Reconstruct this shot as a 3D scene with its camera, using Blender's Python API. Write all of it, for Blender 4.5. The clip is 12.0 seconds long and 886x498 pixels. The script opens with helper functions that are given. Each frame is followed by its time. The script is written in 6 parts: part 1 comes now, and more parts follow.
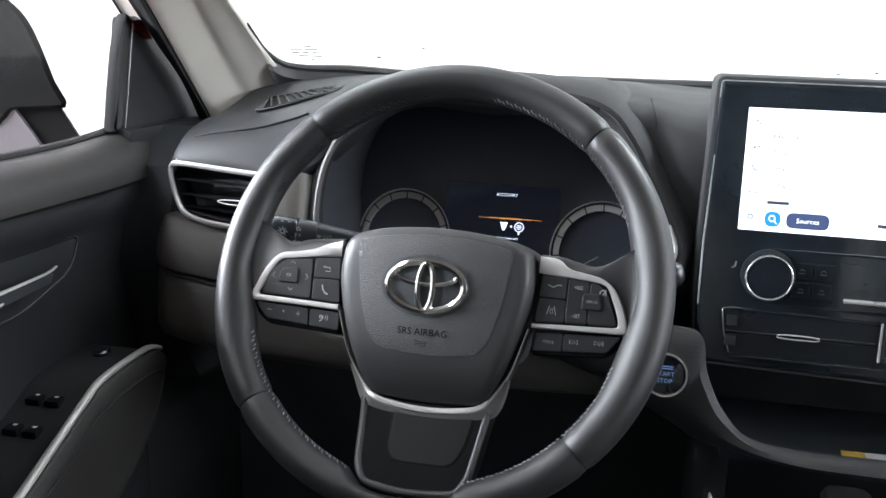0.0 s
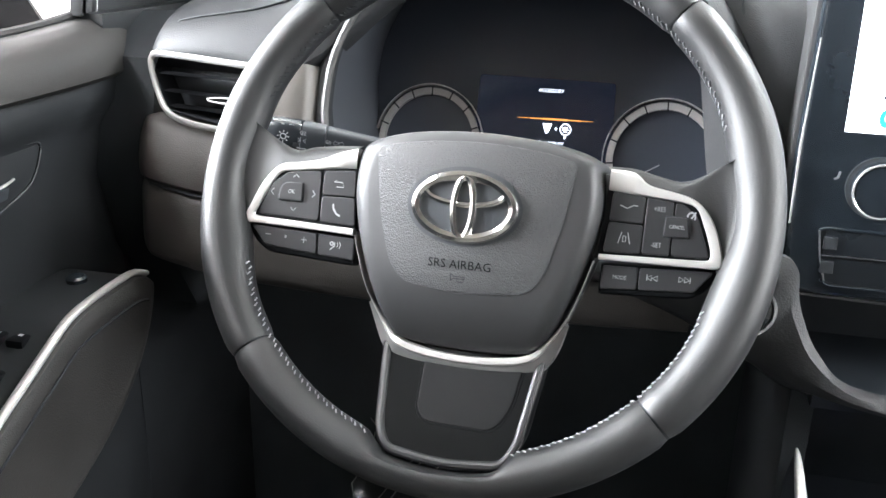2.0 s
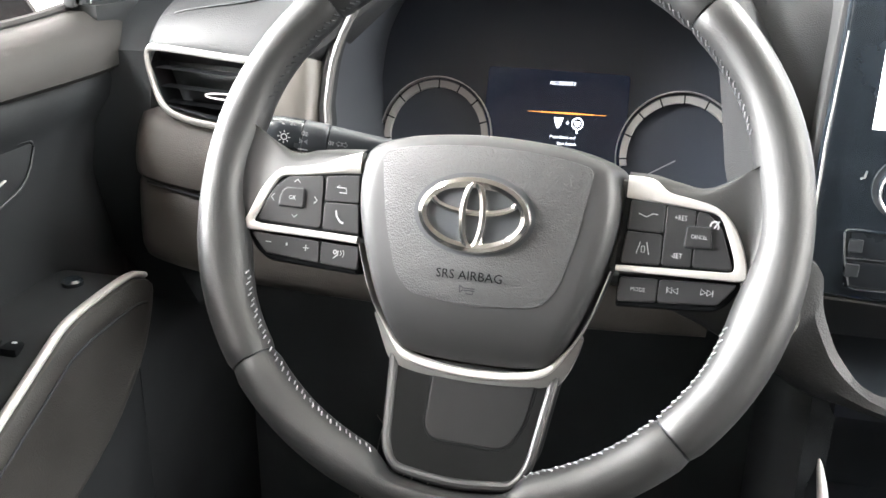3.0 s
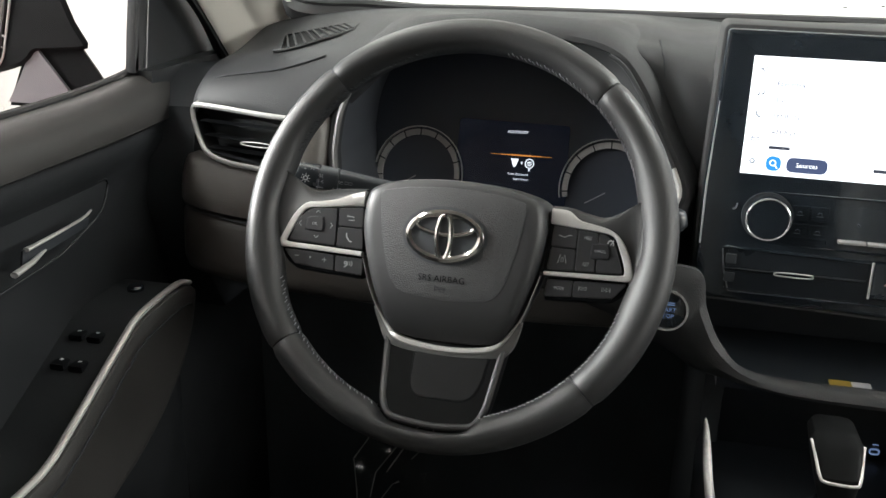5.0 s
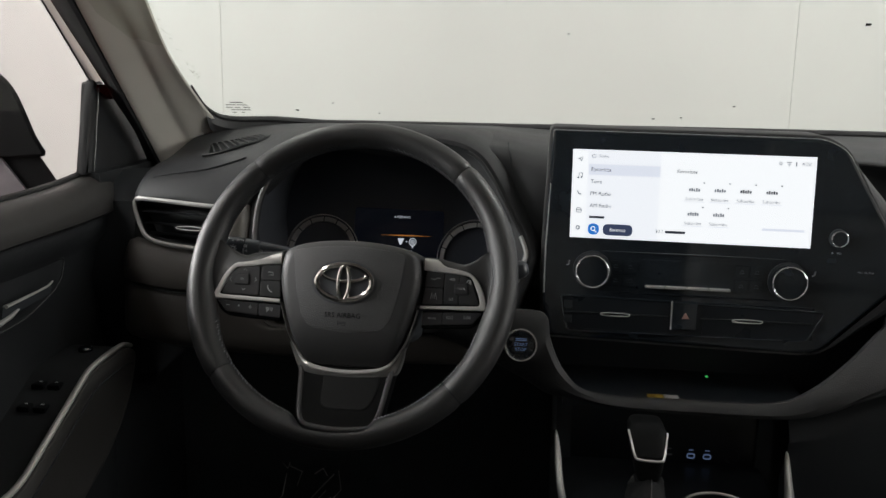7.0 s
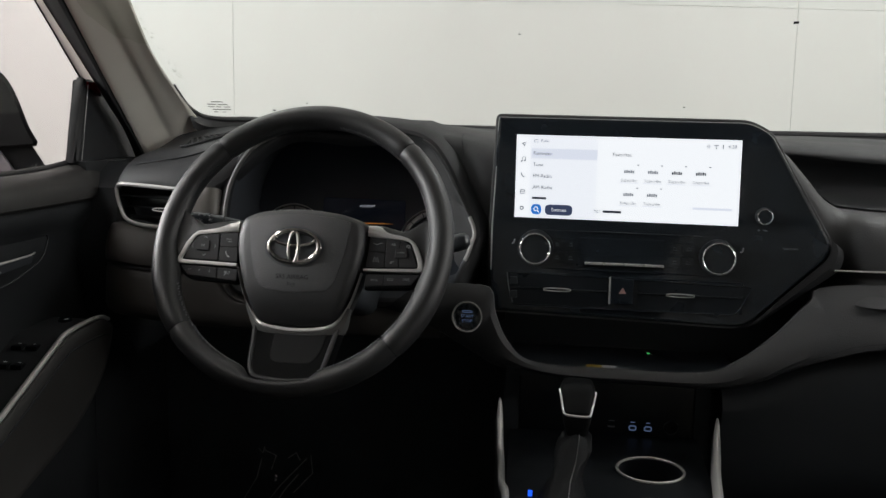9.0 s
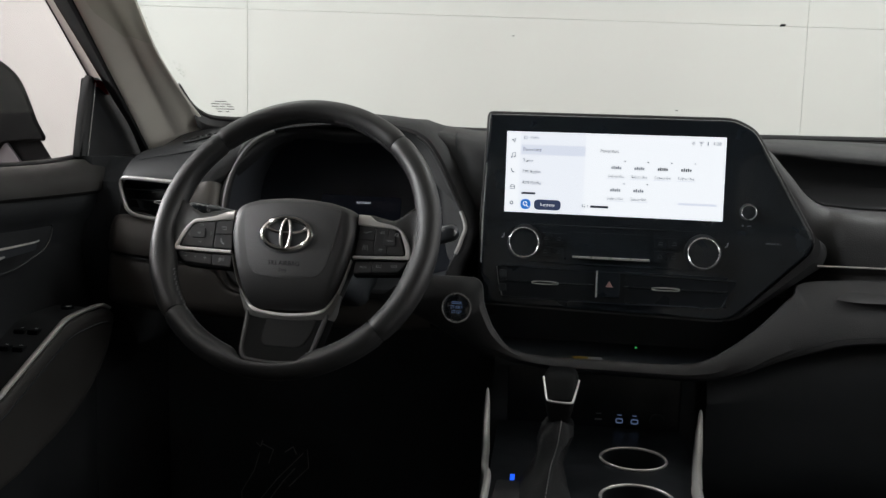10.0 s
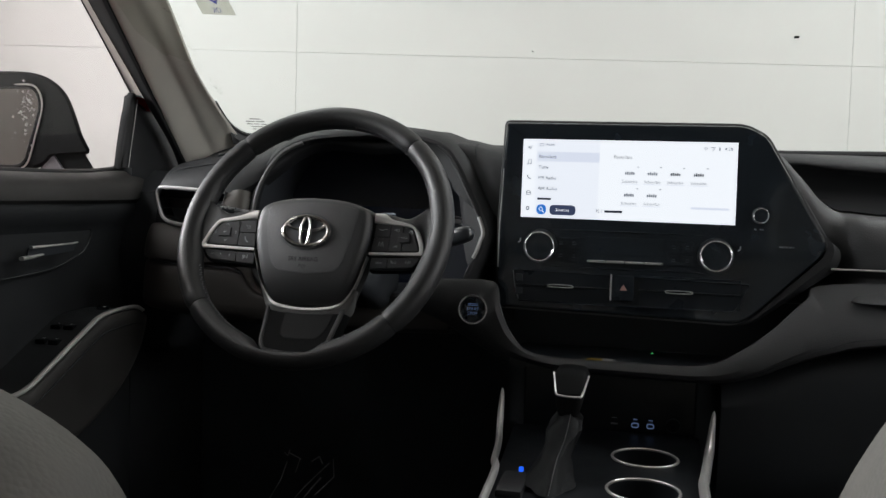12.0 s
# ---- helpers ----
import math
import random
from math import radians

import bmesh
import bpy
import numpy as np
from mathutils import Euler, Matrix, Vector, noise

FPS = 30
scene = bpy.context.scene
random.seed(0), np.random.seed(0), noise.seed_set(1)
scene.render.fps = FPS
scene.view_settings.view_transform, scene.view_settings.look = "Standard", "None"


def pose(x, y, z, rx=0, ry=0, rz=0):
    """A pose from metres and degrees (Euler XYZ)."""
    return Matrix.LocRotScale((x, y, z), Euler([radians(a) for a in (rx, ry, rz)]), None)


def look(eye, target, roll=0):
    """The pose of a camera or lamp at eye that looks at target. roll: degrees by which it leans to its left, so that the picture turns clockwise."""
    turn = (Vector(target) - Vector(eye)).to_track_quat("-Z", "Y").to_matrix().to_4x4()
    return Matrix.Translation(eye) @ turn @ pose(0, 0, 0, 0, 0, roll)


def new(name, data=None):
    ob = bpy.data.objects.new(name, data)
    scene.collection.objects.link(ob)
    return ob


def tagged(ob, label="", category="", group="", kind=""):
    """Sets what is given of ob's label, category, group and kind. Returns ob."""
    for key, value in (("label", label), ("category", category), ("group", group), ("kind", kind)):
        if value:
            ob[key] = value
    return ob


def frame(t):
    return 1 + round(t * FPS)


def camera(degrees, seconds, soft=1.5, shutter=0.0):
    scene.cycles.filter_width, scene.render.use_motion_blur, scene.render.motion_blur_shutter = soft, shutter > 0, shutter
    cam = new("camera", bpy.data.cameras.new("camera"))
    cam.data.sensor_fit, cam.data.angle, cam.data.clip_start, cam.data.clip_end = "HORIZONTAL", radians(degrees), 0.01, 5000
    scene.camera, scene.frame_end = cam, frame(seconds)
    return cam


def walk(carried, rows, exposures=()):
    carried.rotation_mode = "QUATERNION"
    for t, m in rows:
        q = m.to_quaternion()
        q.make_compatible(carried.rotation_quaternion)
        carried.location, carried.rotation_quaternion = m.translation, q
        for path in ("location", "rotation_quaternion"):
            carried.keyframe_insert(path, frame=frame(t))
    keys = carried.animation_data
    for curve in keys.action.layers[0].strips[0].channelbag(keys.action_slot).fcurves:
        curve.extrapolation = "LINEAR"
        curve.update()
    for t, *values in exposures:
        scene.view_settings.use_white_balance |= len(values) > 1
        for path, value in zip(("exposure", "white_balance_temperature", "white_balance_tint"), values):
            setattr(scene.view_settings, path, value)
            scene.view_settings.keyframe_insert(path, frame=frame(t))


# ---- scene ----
cam = camera(52.6, 12.0)
PATH = [
    (0, (0.155, -0.034, 1.208), (-0.262, 1.867, 0.749), 1.4),
    (0.5, (0.14, 0.008, 1.199), (-0.283, 1.892, 0.681), 1.3),
    (1, (0.128, 0.046, 1.191), (-0.293, 1.91, 0.601), 1.3),
    (1.5, (0.121, 0.076, 1.186), (-0.305, 1.924, 0.549), 1.2),
    (2, (0.106, 0.104, 1.18), (-0.321, 1.938, 0.507), 1.1),
    (2.5, (0.099, 0.126, 1.174), (-0.332, 1.949, 0.473), 1.0),
    (3, (0.097, 0.135, 1.188), (-0.339, 1.95, 0.471), 0.8),
    (3.2, (0.099, 0.13, 1.2), (-0.352, 1.949, 0.5), 0.6),
    (4.8, (0.141, -0.037, 1.26), (-0.274, 1.796, 0.574), 1.0),
    (5, (0.149, -0.067, 1.262), (-0.256, 1.77, 0.583), 1.1),
    (5.5, (0.176, -0.141, 1.268), (-0.193, 1.722, 0.64), 0.3),
    (6, (0.186, -0.211, 1.266), (-0.074, 1.703, 0.746), 0.8),
    (6.5, (0.2, -0.266, 1.259), (-0.026, 1.668, 0.803), 0.8),
    (6.7, (0.201, -0.286, 1.257), (-0.009, 1.655, 0.825), 0.9),
    (8.3, (0.277, -0.388, 1.205), (0.045, 1.574, 0.891), 0.7),
    (8.5, (0.285, -0.393, 1.199), (0.042, 1.567, 0.886), 0.8),
    (9, (0.319, -0.397, 1.171), (0.045, 1.564, 0.886), 1.0),
    (9.5, (0.338, -0.413, 1.152), (0.049, 1.548, 0.888), 1.4),
    (10, (0.36, -0.426, 1.136), (0.047, 1.535, 0.899), 1.5),
    (10.5, (0.38, -0.438, 1.113), (0.021, 1.522, 0.949), 1.5),
    (11, (0.395, -0.449, 1.1), (0.0, 1.507, 0.961), 1.4),
    (11.5, (0.405, -0.456, 1.087), (-0.006, 1.497, 0.957), 1.5),
    (12, (0.418, -0.457, 1.072), (-0.016, 1.492, 0.949), 1.6),
]
EXPOSURES = [(0.0, 1.05, 5850, 8), (1.0, 1.58, 5850, 8), (1.5, 2.05, 5850, 8), (2.5, 2.45, 6300, 8), (3.2, 2.72, 6400, 8), (4.8, 1.1, 6350, 6), (5.5, 0.35, 6550, 5), (6.0, -0.05, 6550, 6), (6.5, -0.35, 6500, 7), (8.5, -0.45, 6400, 8), (12.0, -0.45, 6250, 8)]
walk(cam, [(t, look(eye, target, roll)) for t, eye, target, roll in PATH], EXPOSURES)


# ---- light ----
world = bpy.data.worlds.new("world")
scene.world = world
world.use_nodes = True
world.node_tree.nodes["Background"].inputs[0].default_value = (0.9, 0.93, 1.0, 1)
world.node_tree.nodes["Background"].inputs[1].default_value = 0.02
ROOM_LIGHT = 64.0


def area_lamp(name, at, size_x, size_y, watts, color=(1, 1, 1)):
    data = bpy.data.lights.new(name, "AREA")
    data.shape, data.size, data.size_y, data.energy, data.color = "RECTANGLE", size_x, size_y, watts, color
    ob = new(name, data)
    ob.matrix_world = at
    return ob


# ---- materials ----
def material(name, color, rough=0.5, metal=0.0, coat=0.0, grain=0.0, scale=300.0, wear=0.12, spec=0.5, voronoi=False, wear_scale=9.0):
    """Principled surface: stains at a large scale, grain and bump at a small one."""
    m = bpy.data.materials.new(name)
    m.use_nodes = True
    nt = m.node_tree
    b = nt.nodes["Principled BSDF"]
    b.inputs["Metallic"].default_value = metal
    b.inputs["Coat Weight"].default_value = coat
    b.inputs["Coat Roughness"].default_value = 0.06
    b.inputs["Specular IOR Level"].default_value = spec
    tc = nt.nodes.new("ShaderNodeTexCoord")
    big = nt.nodes.new("ShaderNodeTexNoise")
    big.inputs["Scale"].default_value, big.inputs["Detail"].default_value = wear_scale, 6
    nt.links.new(tc.outputs["Object"], big.inputs["Vector"])
    ramp = nt.nodes.new("ShaderNodeMapRange")
    ramp.inputs["From Min"].default_value, ramp.inputs["From Max"].default_value = 0.3, 0.7
    ramp.inputs["To Min"].default_value, ramp.inputs["To Max"].default_value = 1 - wear, 1 + wear
    nt.links.new(big.outputs["Fac"], ramp.inputs["Value"])
    mul = nt.nodes.new("ShaderNodeVectorMath")
    mul.operation = "SCALE"
    mul.inputs[0].default_value = color
    nt.links.new(ramp.outputs["Result"], mul.inputs["Scale"])
    nt.links.new(mul.outputs["Vector"], b.inputs["Base Color"])
    rr = nt.nodes.new("ShaderNodeMapRange")
    rr.inputs["From Min"].default_value, rr.inputs["From Max"].default_value = 0.3, 0.7
    rr.inputs["To Min"].default_value, rr.inputs["To Max"].default_value = max(rough * 0.85, 0.02), min(rough * 1.15, 1)
    nt.links.new(big.outputs["Fac"], rr.inputs["Value"])
    nt.links.new(rr.outputs["Result"], b.inputs["Roughness"])
    if grain > 0:
        fine = nt.nodes.new("ShaderNodeTexVoronoi" if voronoi else "ShaderNodeTexNoise")
        fine.inputs["Scale"].default_value = scale
        nt.links.new(tc.outputs["Object"], fine.inputs["Vector"])
        bump = nt.nodes.new("ShaderNodeBump")
        bump.inputs["Strength"].default_value, bump.inputs["Distance"].default_value, bump.invert = grain, 0.001, voronoi
        nt.links.new(fine.outputs["Distance" if voronoi else "Fac"], bump.inputs["Height"])
        nt.links.new(bump.outputs["Normal"], b.inputs["Normal"])
    return m


def glow(name, color, strength):
    m = bpy.data.materials.new(name)
    m.use_nodes = True
    b = m.node_tree.nodes["Principled BSDF"]
    b.inputs["Base Color"].default_value = (0.01, 0.01, 0.012, 1)
    b.inputs["Roughness"].default_value = 0.15
    b.inputs["Emission Color"].default_value = (*color, 1)
    b.inputs["Emission Strength"].default_value = strength
    return m


def pane_glass(name, tint, gloss=0.06):
    m = bpy.data.materials.new(name)
    m.use_nodes = True
    nt = m.node_tree
    nt.nodes.remove(nt.nodes["Principled BSDF"])
    out = nt.nodes["Material Output"]
    clear, shine, mix = nt.nodes.new("ShaderNodeBsdfTransparent"), nt.nodes.new("ShaderNodeBsdfGlossy"), nt.nodes.new("ShaderNodeMixShader")
    clear.inputs["Color"].default_value = (*tint, 1)
    shine.inputs["Roughness"].default_value = 0.02
    mix.inputs[0].default_value = gloss
    nt.links.new(clear.outputs[0], mix.inputs[1])
    nt.links.new(shine.outputs[0], mix.inputs[2])
    nt.links.new(mix.outputs[0], out.inputs["Surface"])
    return m


M = {
    "leather": material("rim_leather", (0.0135, 0.0135, 0.014), 0.48, grain=0.14, scale=1100, wear=0.15, spec=0.5),
    "pad": material("hub_plastic", (0.030, 0.030, 0.031), 0.46, grain=0.08, scale=1500),
    # Lighter than hub_plastic, as more light falls on the grained panel.
    "pad_grain": material("hub_grain", (0.042, 0.042, 0.043), 0.44, grain=0.38, scale=950, voronoi=True),
    "boot": material("boot_leather", (0.0065, 0.007, 0.0078), 0.55, grain=0.5, scale=420, spec=0.12),
    "dial_grey": material("dial_grey", (0.30, 0.29, 0.28), 0.5, wear=0.08),
    "mirror_shell": material("mirror_shell", (0.0032, 0.0036, 0.0042), 0.6, wear=0.2, spec=0.08),
    "seam": material("seam", (0.015, 0.017, 0.0195), 0.7, spec=0.3),
    "thread": material("thread", (0.25, 0.25, 0.26), 0.6),
    "satin": material("satin_silver", (0.52, 0.51, 0.495), 0.34, metal=0.6, grain=0.03, scale=2000, wear=0.05),
    # Lighter than spoke_black, for the light on the panel's other slope.
    "spoke_inset": material("spoke_inset", (0.010, 0.010, 0.0104), 0.5, grain=0.05, scale=1200, spec=0.12),
    # Darker copy of the satin silver, for the band's shaded underside.
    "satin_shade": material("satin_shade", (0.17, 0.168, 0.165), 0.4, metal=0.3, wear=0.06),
    "satin_mid": material("satin_mid", (0.30, 0.295, 0.285), 0.42, metal=0.4, wear=0.06),
    "trim_grey": material("trim_grey", (0.075, 0.074, 0.073), 0.45, wear=0.08),
    "satin_dark": material("satin_grey", (0.16, 0.16, 0.16), 0.38, metal=0.6, wear=0.08),
    "bright_ring": material("bright_ring", (0.68, 0.68, 0.68), 0.24, metal=0.8, wear=0.04),
    "tray_black": material("tray_black", (0.012, 0.0145, 0.018), 0.35, grain=0.06, scale=1200),
    "console_black": material("console_black", (0.0075, 0.009, 0.011), 0.36, wear=0.2, wear_scale=30),
    "chrome": material("chrome", (0.72, 0.71, 0.69), 0.12, metal=1.0, wear=0.04),
    "black": material("black_plastic", (0.024, 0.027, 0.031), 0.48, grain=0.12, scale=1200),
    # Darkened to put in the shade under the silver band.
    "spoke_black": material("spoke_black", (0.0050, 0.0052, 0.0054), 0.55, grain=0.05, scale=1200, spec=0.06),
    "button": material("button_plastic", (0.013, 0.013, 0.0142), 0.45, grain=0.04, scale=1500, spec=0.4),
    "gloss": material("piano_black", (0.014, 0.018, 0.023), 0.12, coat=0.6, wear=0.3, wear_scale=30),
    "vent_black": material("vent_black", (0.010, 0.0125, 0.016), 0.3, wear=0.1, spec=0.4),
    "gloss_soft": material("satin_black", (0.020, 0.022, 0.025), 0.28, wear=0.1),
    # Raised towards blue to stand in for haze on the cluster glass.
    "dial_face": material("dial_face", (0.032, 0.037, 0.049), 0.4, wear=0.05),
    "dash": material("dash_vinyl", (0.0215, 0.022, 0.0235), 0.6, grain=0.2, scale=900, voronoi=True, spec=0.28),
    "recess": material("recess_black", (0.027, 0.028, 0.030), 0.7, grain=0.15, scale=900, spec=0.3),
    # Lighter and bluer than tray_black, to put in glare beside the screen.
    "tray_back": material("tray_back", (0.032, 0.037, 0.044), 0.4, grain=0.06, scale=1200),
    # Black lifted to bluish grey; the same haze is put into this colour.
    "tunnel": material("tunnel_haze", (0.044, 0.048, 0.056), 0.5, grain=0.1, scale=900),
    "dash_soft": material("dash_soft_grey", (0.037, 0.0375, 0.039), 0.58, grain=0.22, scale=650, voronoi=True, spec=0.35),
    "knee": material("knee_vinyl", (0.040, 0.036, 0.033), 0.55, grain=0.2, scale=900, voronoi=True, spec=0.35),
    "taupe": material("taupe_plastic", (0.085, 0.077, 0.069), 0.5, grain=0.1, scale=900),
    "pillar": material("pillar_cloth", (0.58, 0.555, 0.50), 0.8, grain=0.25, scale=1300, wear=0.05),
    "headliner": material("headliner_cloth", (0.42, 0.41, 0.39), 0.9, grain=0.2, scale=900, wear=0.05),
    "door_soft": material("door_vinyl", (0.018, 0.0168, 0.016), 0.55, grain=0.12, scale=900, voronoi=True, spec=0.25),
    "door_dark": material("door_plastic", (0.0115, 0.0125, 0.0138), 0.55, grain=0.15, scale=1000, spec=0.3),
    "arm": material("armrest_vinyl", (0.024, 0.0225, 0.021), 0.55, grain=0.2, scale=700, voronoi=True),
    "seat": material("seat_leather", (0.120, 0.113, 0.101), 0.5, grain=0.15, scale=420, voronoi=True),
    "seat_dark": material("seat_piping", (0.03, 0.03, 0.03), 0.6),
    "carpet": material("carpet", (0.040, 0.045, 0.050), 0.95, grain=0.8, scale=900, wear=0.3),
    "rubber": material("rubber", (0.015, 0.015, 0.016), 0.7, grain=0.1, scale=800),
    "reveal": material("pale_reveal", (0.42, 0.37, 0.35), 0.5, wear=0.08),
    "foot_grey": material("foot_grey", (0.15, 0.145, 0.16), 0.5, wear=0.08),
    "red_paint": material("red_paint", (0.15, 0.009, 0.010), 0.25, coat=0.6, wear=0.05),
    "wall": material("wall_panel_white", (0.54, 0.54, 0.53), 0.5, grain=0.04, scale=60, wear=0.03, wear_scale=1.5),
    "joint": material("joint_grey", (0.49, 0.49, 0.478), 0.7),
    "concrete": material("concrete", (0.36, 0.35, 0.33), 0.6, grain=0.3, scale=80, wear=0.2, wear_scale=2.0),
    "ceiling": material("ceiling_paint", (0.75, 0.74, 0.72), 0.8, wear=0.05),
    "rear_grey": material("rear_wall_dim", (0.20, 0.20, 0.20), 0.7, wear=0.1),
    "mirror": material("mirror_silver", (0.50, 0.48, 0.47), 0.02, metal=1.0, wear=0.01),
    "ink_faint": material("icon_print_faint", (0.07, 0.075, 0.08), 0.6),
    "ink": material("icon_print", (0.42, 0.42, 0.42), 0.6),
    "ink_dim": material("icon_print_dim", (0.26, 0.26, 0.27), 0.6),
    "blue_ink": pane_glass("sticker_blue", (0.16, 0.17, 0.75), 0.02),
    "sticker": pane_glass("sticker_grey", (0.60, 0.60, 0.54), 0.02),
    "grime": material("grime", (0.10, 0.10, 0.09), 0.8),
    "plastic_film": material("plastic_film", (0.30, 0.30, 0.30), 0.12, spec=0.8, coat=0.5),
    "yellow": material("yellow_label", (0.19, 0.13, 0.015), 0.5),
    "white_label": material("white_label", (0.4, 0.4, 0.4), 0.5),
    "hazard_red": material("hazard_red", (0.42, 0.24, 0.21), 0.5),
    "screen": glow("screen_white", (0.96, 0.97, 1.0), 1.3),
    "screen_side": glow("screen_side_grey", (0.93, 0.945, 1.0), 1.25),
    "screen_bar": glow("screen_bar", (0.83, 0.86, 0.97), 1.15),
    "screen_ink": glow("screen_ink", (0.06, 0.065, 0.09), 0.6),
    "screen_grey": glow("screen_grey", (0.26, 0.28, 0.33), 0.8),
    "screen_navy": glow("screen_navy", (0.06, 0.08, 0.16), 0.8),
    "screen_blue": glow("screen_blue", (0.03, 0.22, 0.75), 1.0),
    "display": glow("cluster_display", (0.020, 0.028, 0.055), 0.07),
    "lit_white": glow("lit_white", (0.85, 0.9, 1.0), 0.8),
    "lit_orange": glow("lit_orange", (1.0, 0.38, 0.08), 0.35),
    "lit_blue": glow("lit_blue", (0.02, 0.12, 1.0), 1.6),
    "lit_icon": glow("lit_icon_blue", (0.25, 0.36, 0.65), 0.25),
    "lit_green": glow("lit_green", (0.1, 0.9, 0.2), 0.7),
    "lamp": glow("lamp_diffuser", (1, 0.96, 0.9), 6.0),
    "windscreen": pane_glass("windscreen_glass", (0.88, 0.895, 0.86), 0.02),
    "film": pane_glass("clear_film", (0.94, 0.94, 0.94), 0.06),
    "privacy": pane_glass("privacy_glass", (0.24, 0.25, 0.26), 0.04),
    "side_glass": pane_glass("side_glass", (0.93, 0.90, 0.89), 0.02),
}


# ---- mesh tools ----
def thing(name, base, label, category, group="", kind=""):
    ob = new(name)
    ob.location = base
    ob.empty_display_size = 0.05
    return tagged(ob, label, category, group, kind)


def world_base(ob):
    v = Vector(ob.location)
    while ob.parent:
        ob = ob.parent
        v += ob.location
    return v


def part(name, bm, mat, parent=None, label="", sharp=35):
    """Link a bmesh, built in world coordinates, as one mesh object under its thing."""
    bmesh.ops.recalc_face_normals(bm, faces=bm.faces)
    me = bpy.data.meshes.new(name)
    if parent:
        bmesh.ops.translate(bm, vec=-world_base(parent), verts=bm.verts)
    bm.to_mesh(me)
    bm.free()
    for p in me.polygons:
        p.use_smooth = True
    me.set_sharp_from_angle(angle=radians(sharp))
    me.materials.append(M[mat] if isinstance(mat, str) else mat)
    ob = new(name, me)
    if parent:
        ob.parent = parent
    if label:
        ob["label"] = label
    return ob


def same(u, v, n):
    return Vector((u, v, n))


def catmull(pts, n=6, closed=False):
    """A smooth curve through points."""
    pts = [Vector(p) for p in pts]
    out, k = [], len(pts)
    for i in range(k if closed else k - 1):
        if closed:
            a, b, c, d = (pts[(i + j - 1) % k] for j in range(4))
        else:
            a, b, c, d = pts[max(i - 1, 0)], pts[i], pts[i + 1], pts[min(i + 2, k - 1)]
        for j in range(n):
            t = j / n
            out.append(0.5 * (2 * b + (c - a) * t + (2 * a - 5 * b + 4 * c - d) * t * t + (3 * b - a - 3 * c + d) * t ** 3))
    if not closed:
        out.append(pts[-1])
    return out


def rounded(pts, r, n=5):
    """A polygon with its corners rounded; r: one radius or one for each corner."""
    pts = [Vector((p[0], p[1])) for p in pts]
    out, k = [], len(pts)
    for i, b in enumerate(pts):
        a, c = pts[i - 1], pts[(i + 1) % k]
        rad = r[i] if isinstance(r, (list, tuple)) else r
        d = min(rad, (a - b).length * 0.48, (c - b).length * 0.48)
        p, q = b + (a - b).normalized() * d, b + (c - b).normalized() * d
        for j in range(n + 1):
            t = j / n
            out.append((1 - t) ** 2 * p + 2 * t * (1 - t) * b + t * t * q)
    return out


def shrink(pts, d):
    """Move a polygon's outline inwards by d."""
    k, out = len(pts), []
    area = sum(pts[i - 1][0] * pts[i][1] - pts[i][0] * pts[i - 1][1] for i in range(k))
    sign = 1 if area > 0 else -1
    for i in range(k):
        a, b, c = Vector(pts[i - 1][:2]), Vector(pts[i][:2]), Vector(pts[(i + 1) % k][:2])
        e = (c - a)
        if e.length < 1e-9:
            e = Vector((1, 0))
        e.normalize()
        out.append(b + Vector((-e.y, e.x)) * d * sign)
    return out


def loft(rings, closed=True, cap_a=False, cap_b=False):
    bm = bmesh.new()
    rows = [[bm.verts.new(p) for p in ring] for ring in rings]
    k = len(rows[0])
    for a, b in zip(rows, rows[1:]):
        for i in range(k if closed else k - 1):
            j = (i + 1) % k
            bm.faces.new((a[i], a[j], b[j], b[i]))
    if cap_a:
        bm.faces.new(rows[0])
    if cap_b:
        bm.faces.new(rows[-1])
    return bm


def plate(outline, low, high, to=same, edge=0.001, bm_only=True):
    """A plate with rounded edges: outline (u, v), from n = low to n = high."""
    rings = [[to(p[0], p[1], low) for p in outline], [to(p[0], p[1], high - edge) for p in outline]]
    inner = shrink(outline, edge * 0.35)
    rings.append([to(p[0], p[1], high - edge * 0.3) for p in inner])
    inner = shrink(outline, edge)
    rings.append([to(p[0], p[1], high) for p in inner])
    rings.append([to(p[0], p[1], high) for p in shrink(outline, edge * 1.6)])
    bm = loft(rings, True, True, True)
    bmesh.ops.triangulate(bm, faces=[f for f in bm.faces if len(f.verts) > 4])
    return bm


def tube(path, radii, segs=10, closed=False, squash=1.0, up=(0, 0, 1)):
    """A tube along a path; squash flattens it along up."""
    path = [Vector(p) for p in path]
    k = len(path)
    if not isinstance(radii, (list, tuple)):
        radii = [radii] * k
    rings = []
    for i, p in enumerate(path):
        if closed:
            d = path[(i + 1) % k] - path[i - 1]
        else:
            d = path[min(i + 1, k - 1)] - path[max(i - 1, 0)]
        d.normalize()
        side = d.cross(Vector(up))
        if side.length < 1e-4:
            side = d.cross(Vector((0, 1, 0)))
        side.normalize()
        top = side.cross(d).normalized()
        rings.append([p + side * math.cos(a) * radii[i] + top * math.sin(a) * radii[i] * squash for a in (2 * math.pi * s / segs for s in range(segs))])
    if closed:
        rings.append(rings[0])
        bm = loft(rings)
        bmesh.ops.remove_doubles(bm, verts=bm.verts, dist=1e-7)
        return bm
    return loft(rings, True, True, True)


def ellipse(cx, cy, a, b, n=32, start=0.0):
    return [Vector((cx + a * math.cos(start + 2 * math.pi * i / n), cy + b * math.sin(start + 2 * math.pi * i / n))) for i in range(n)]


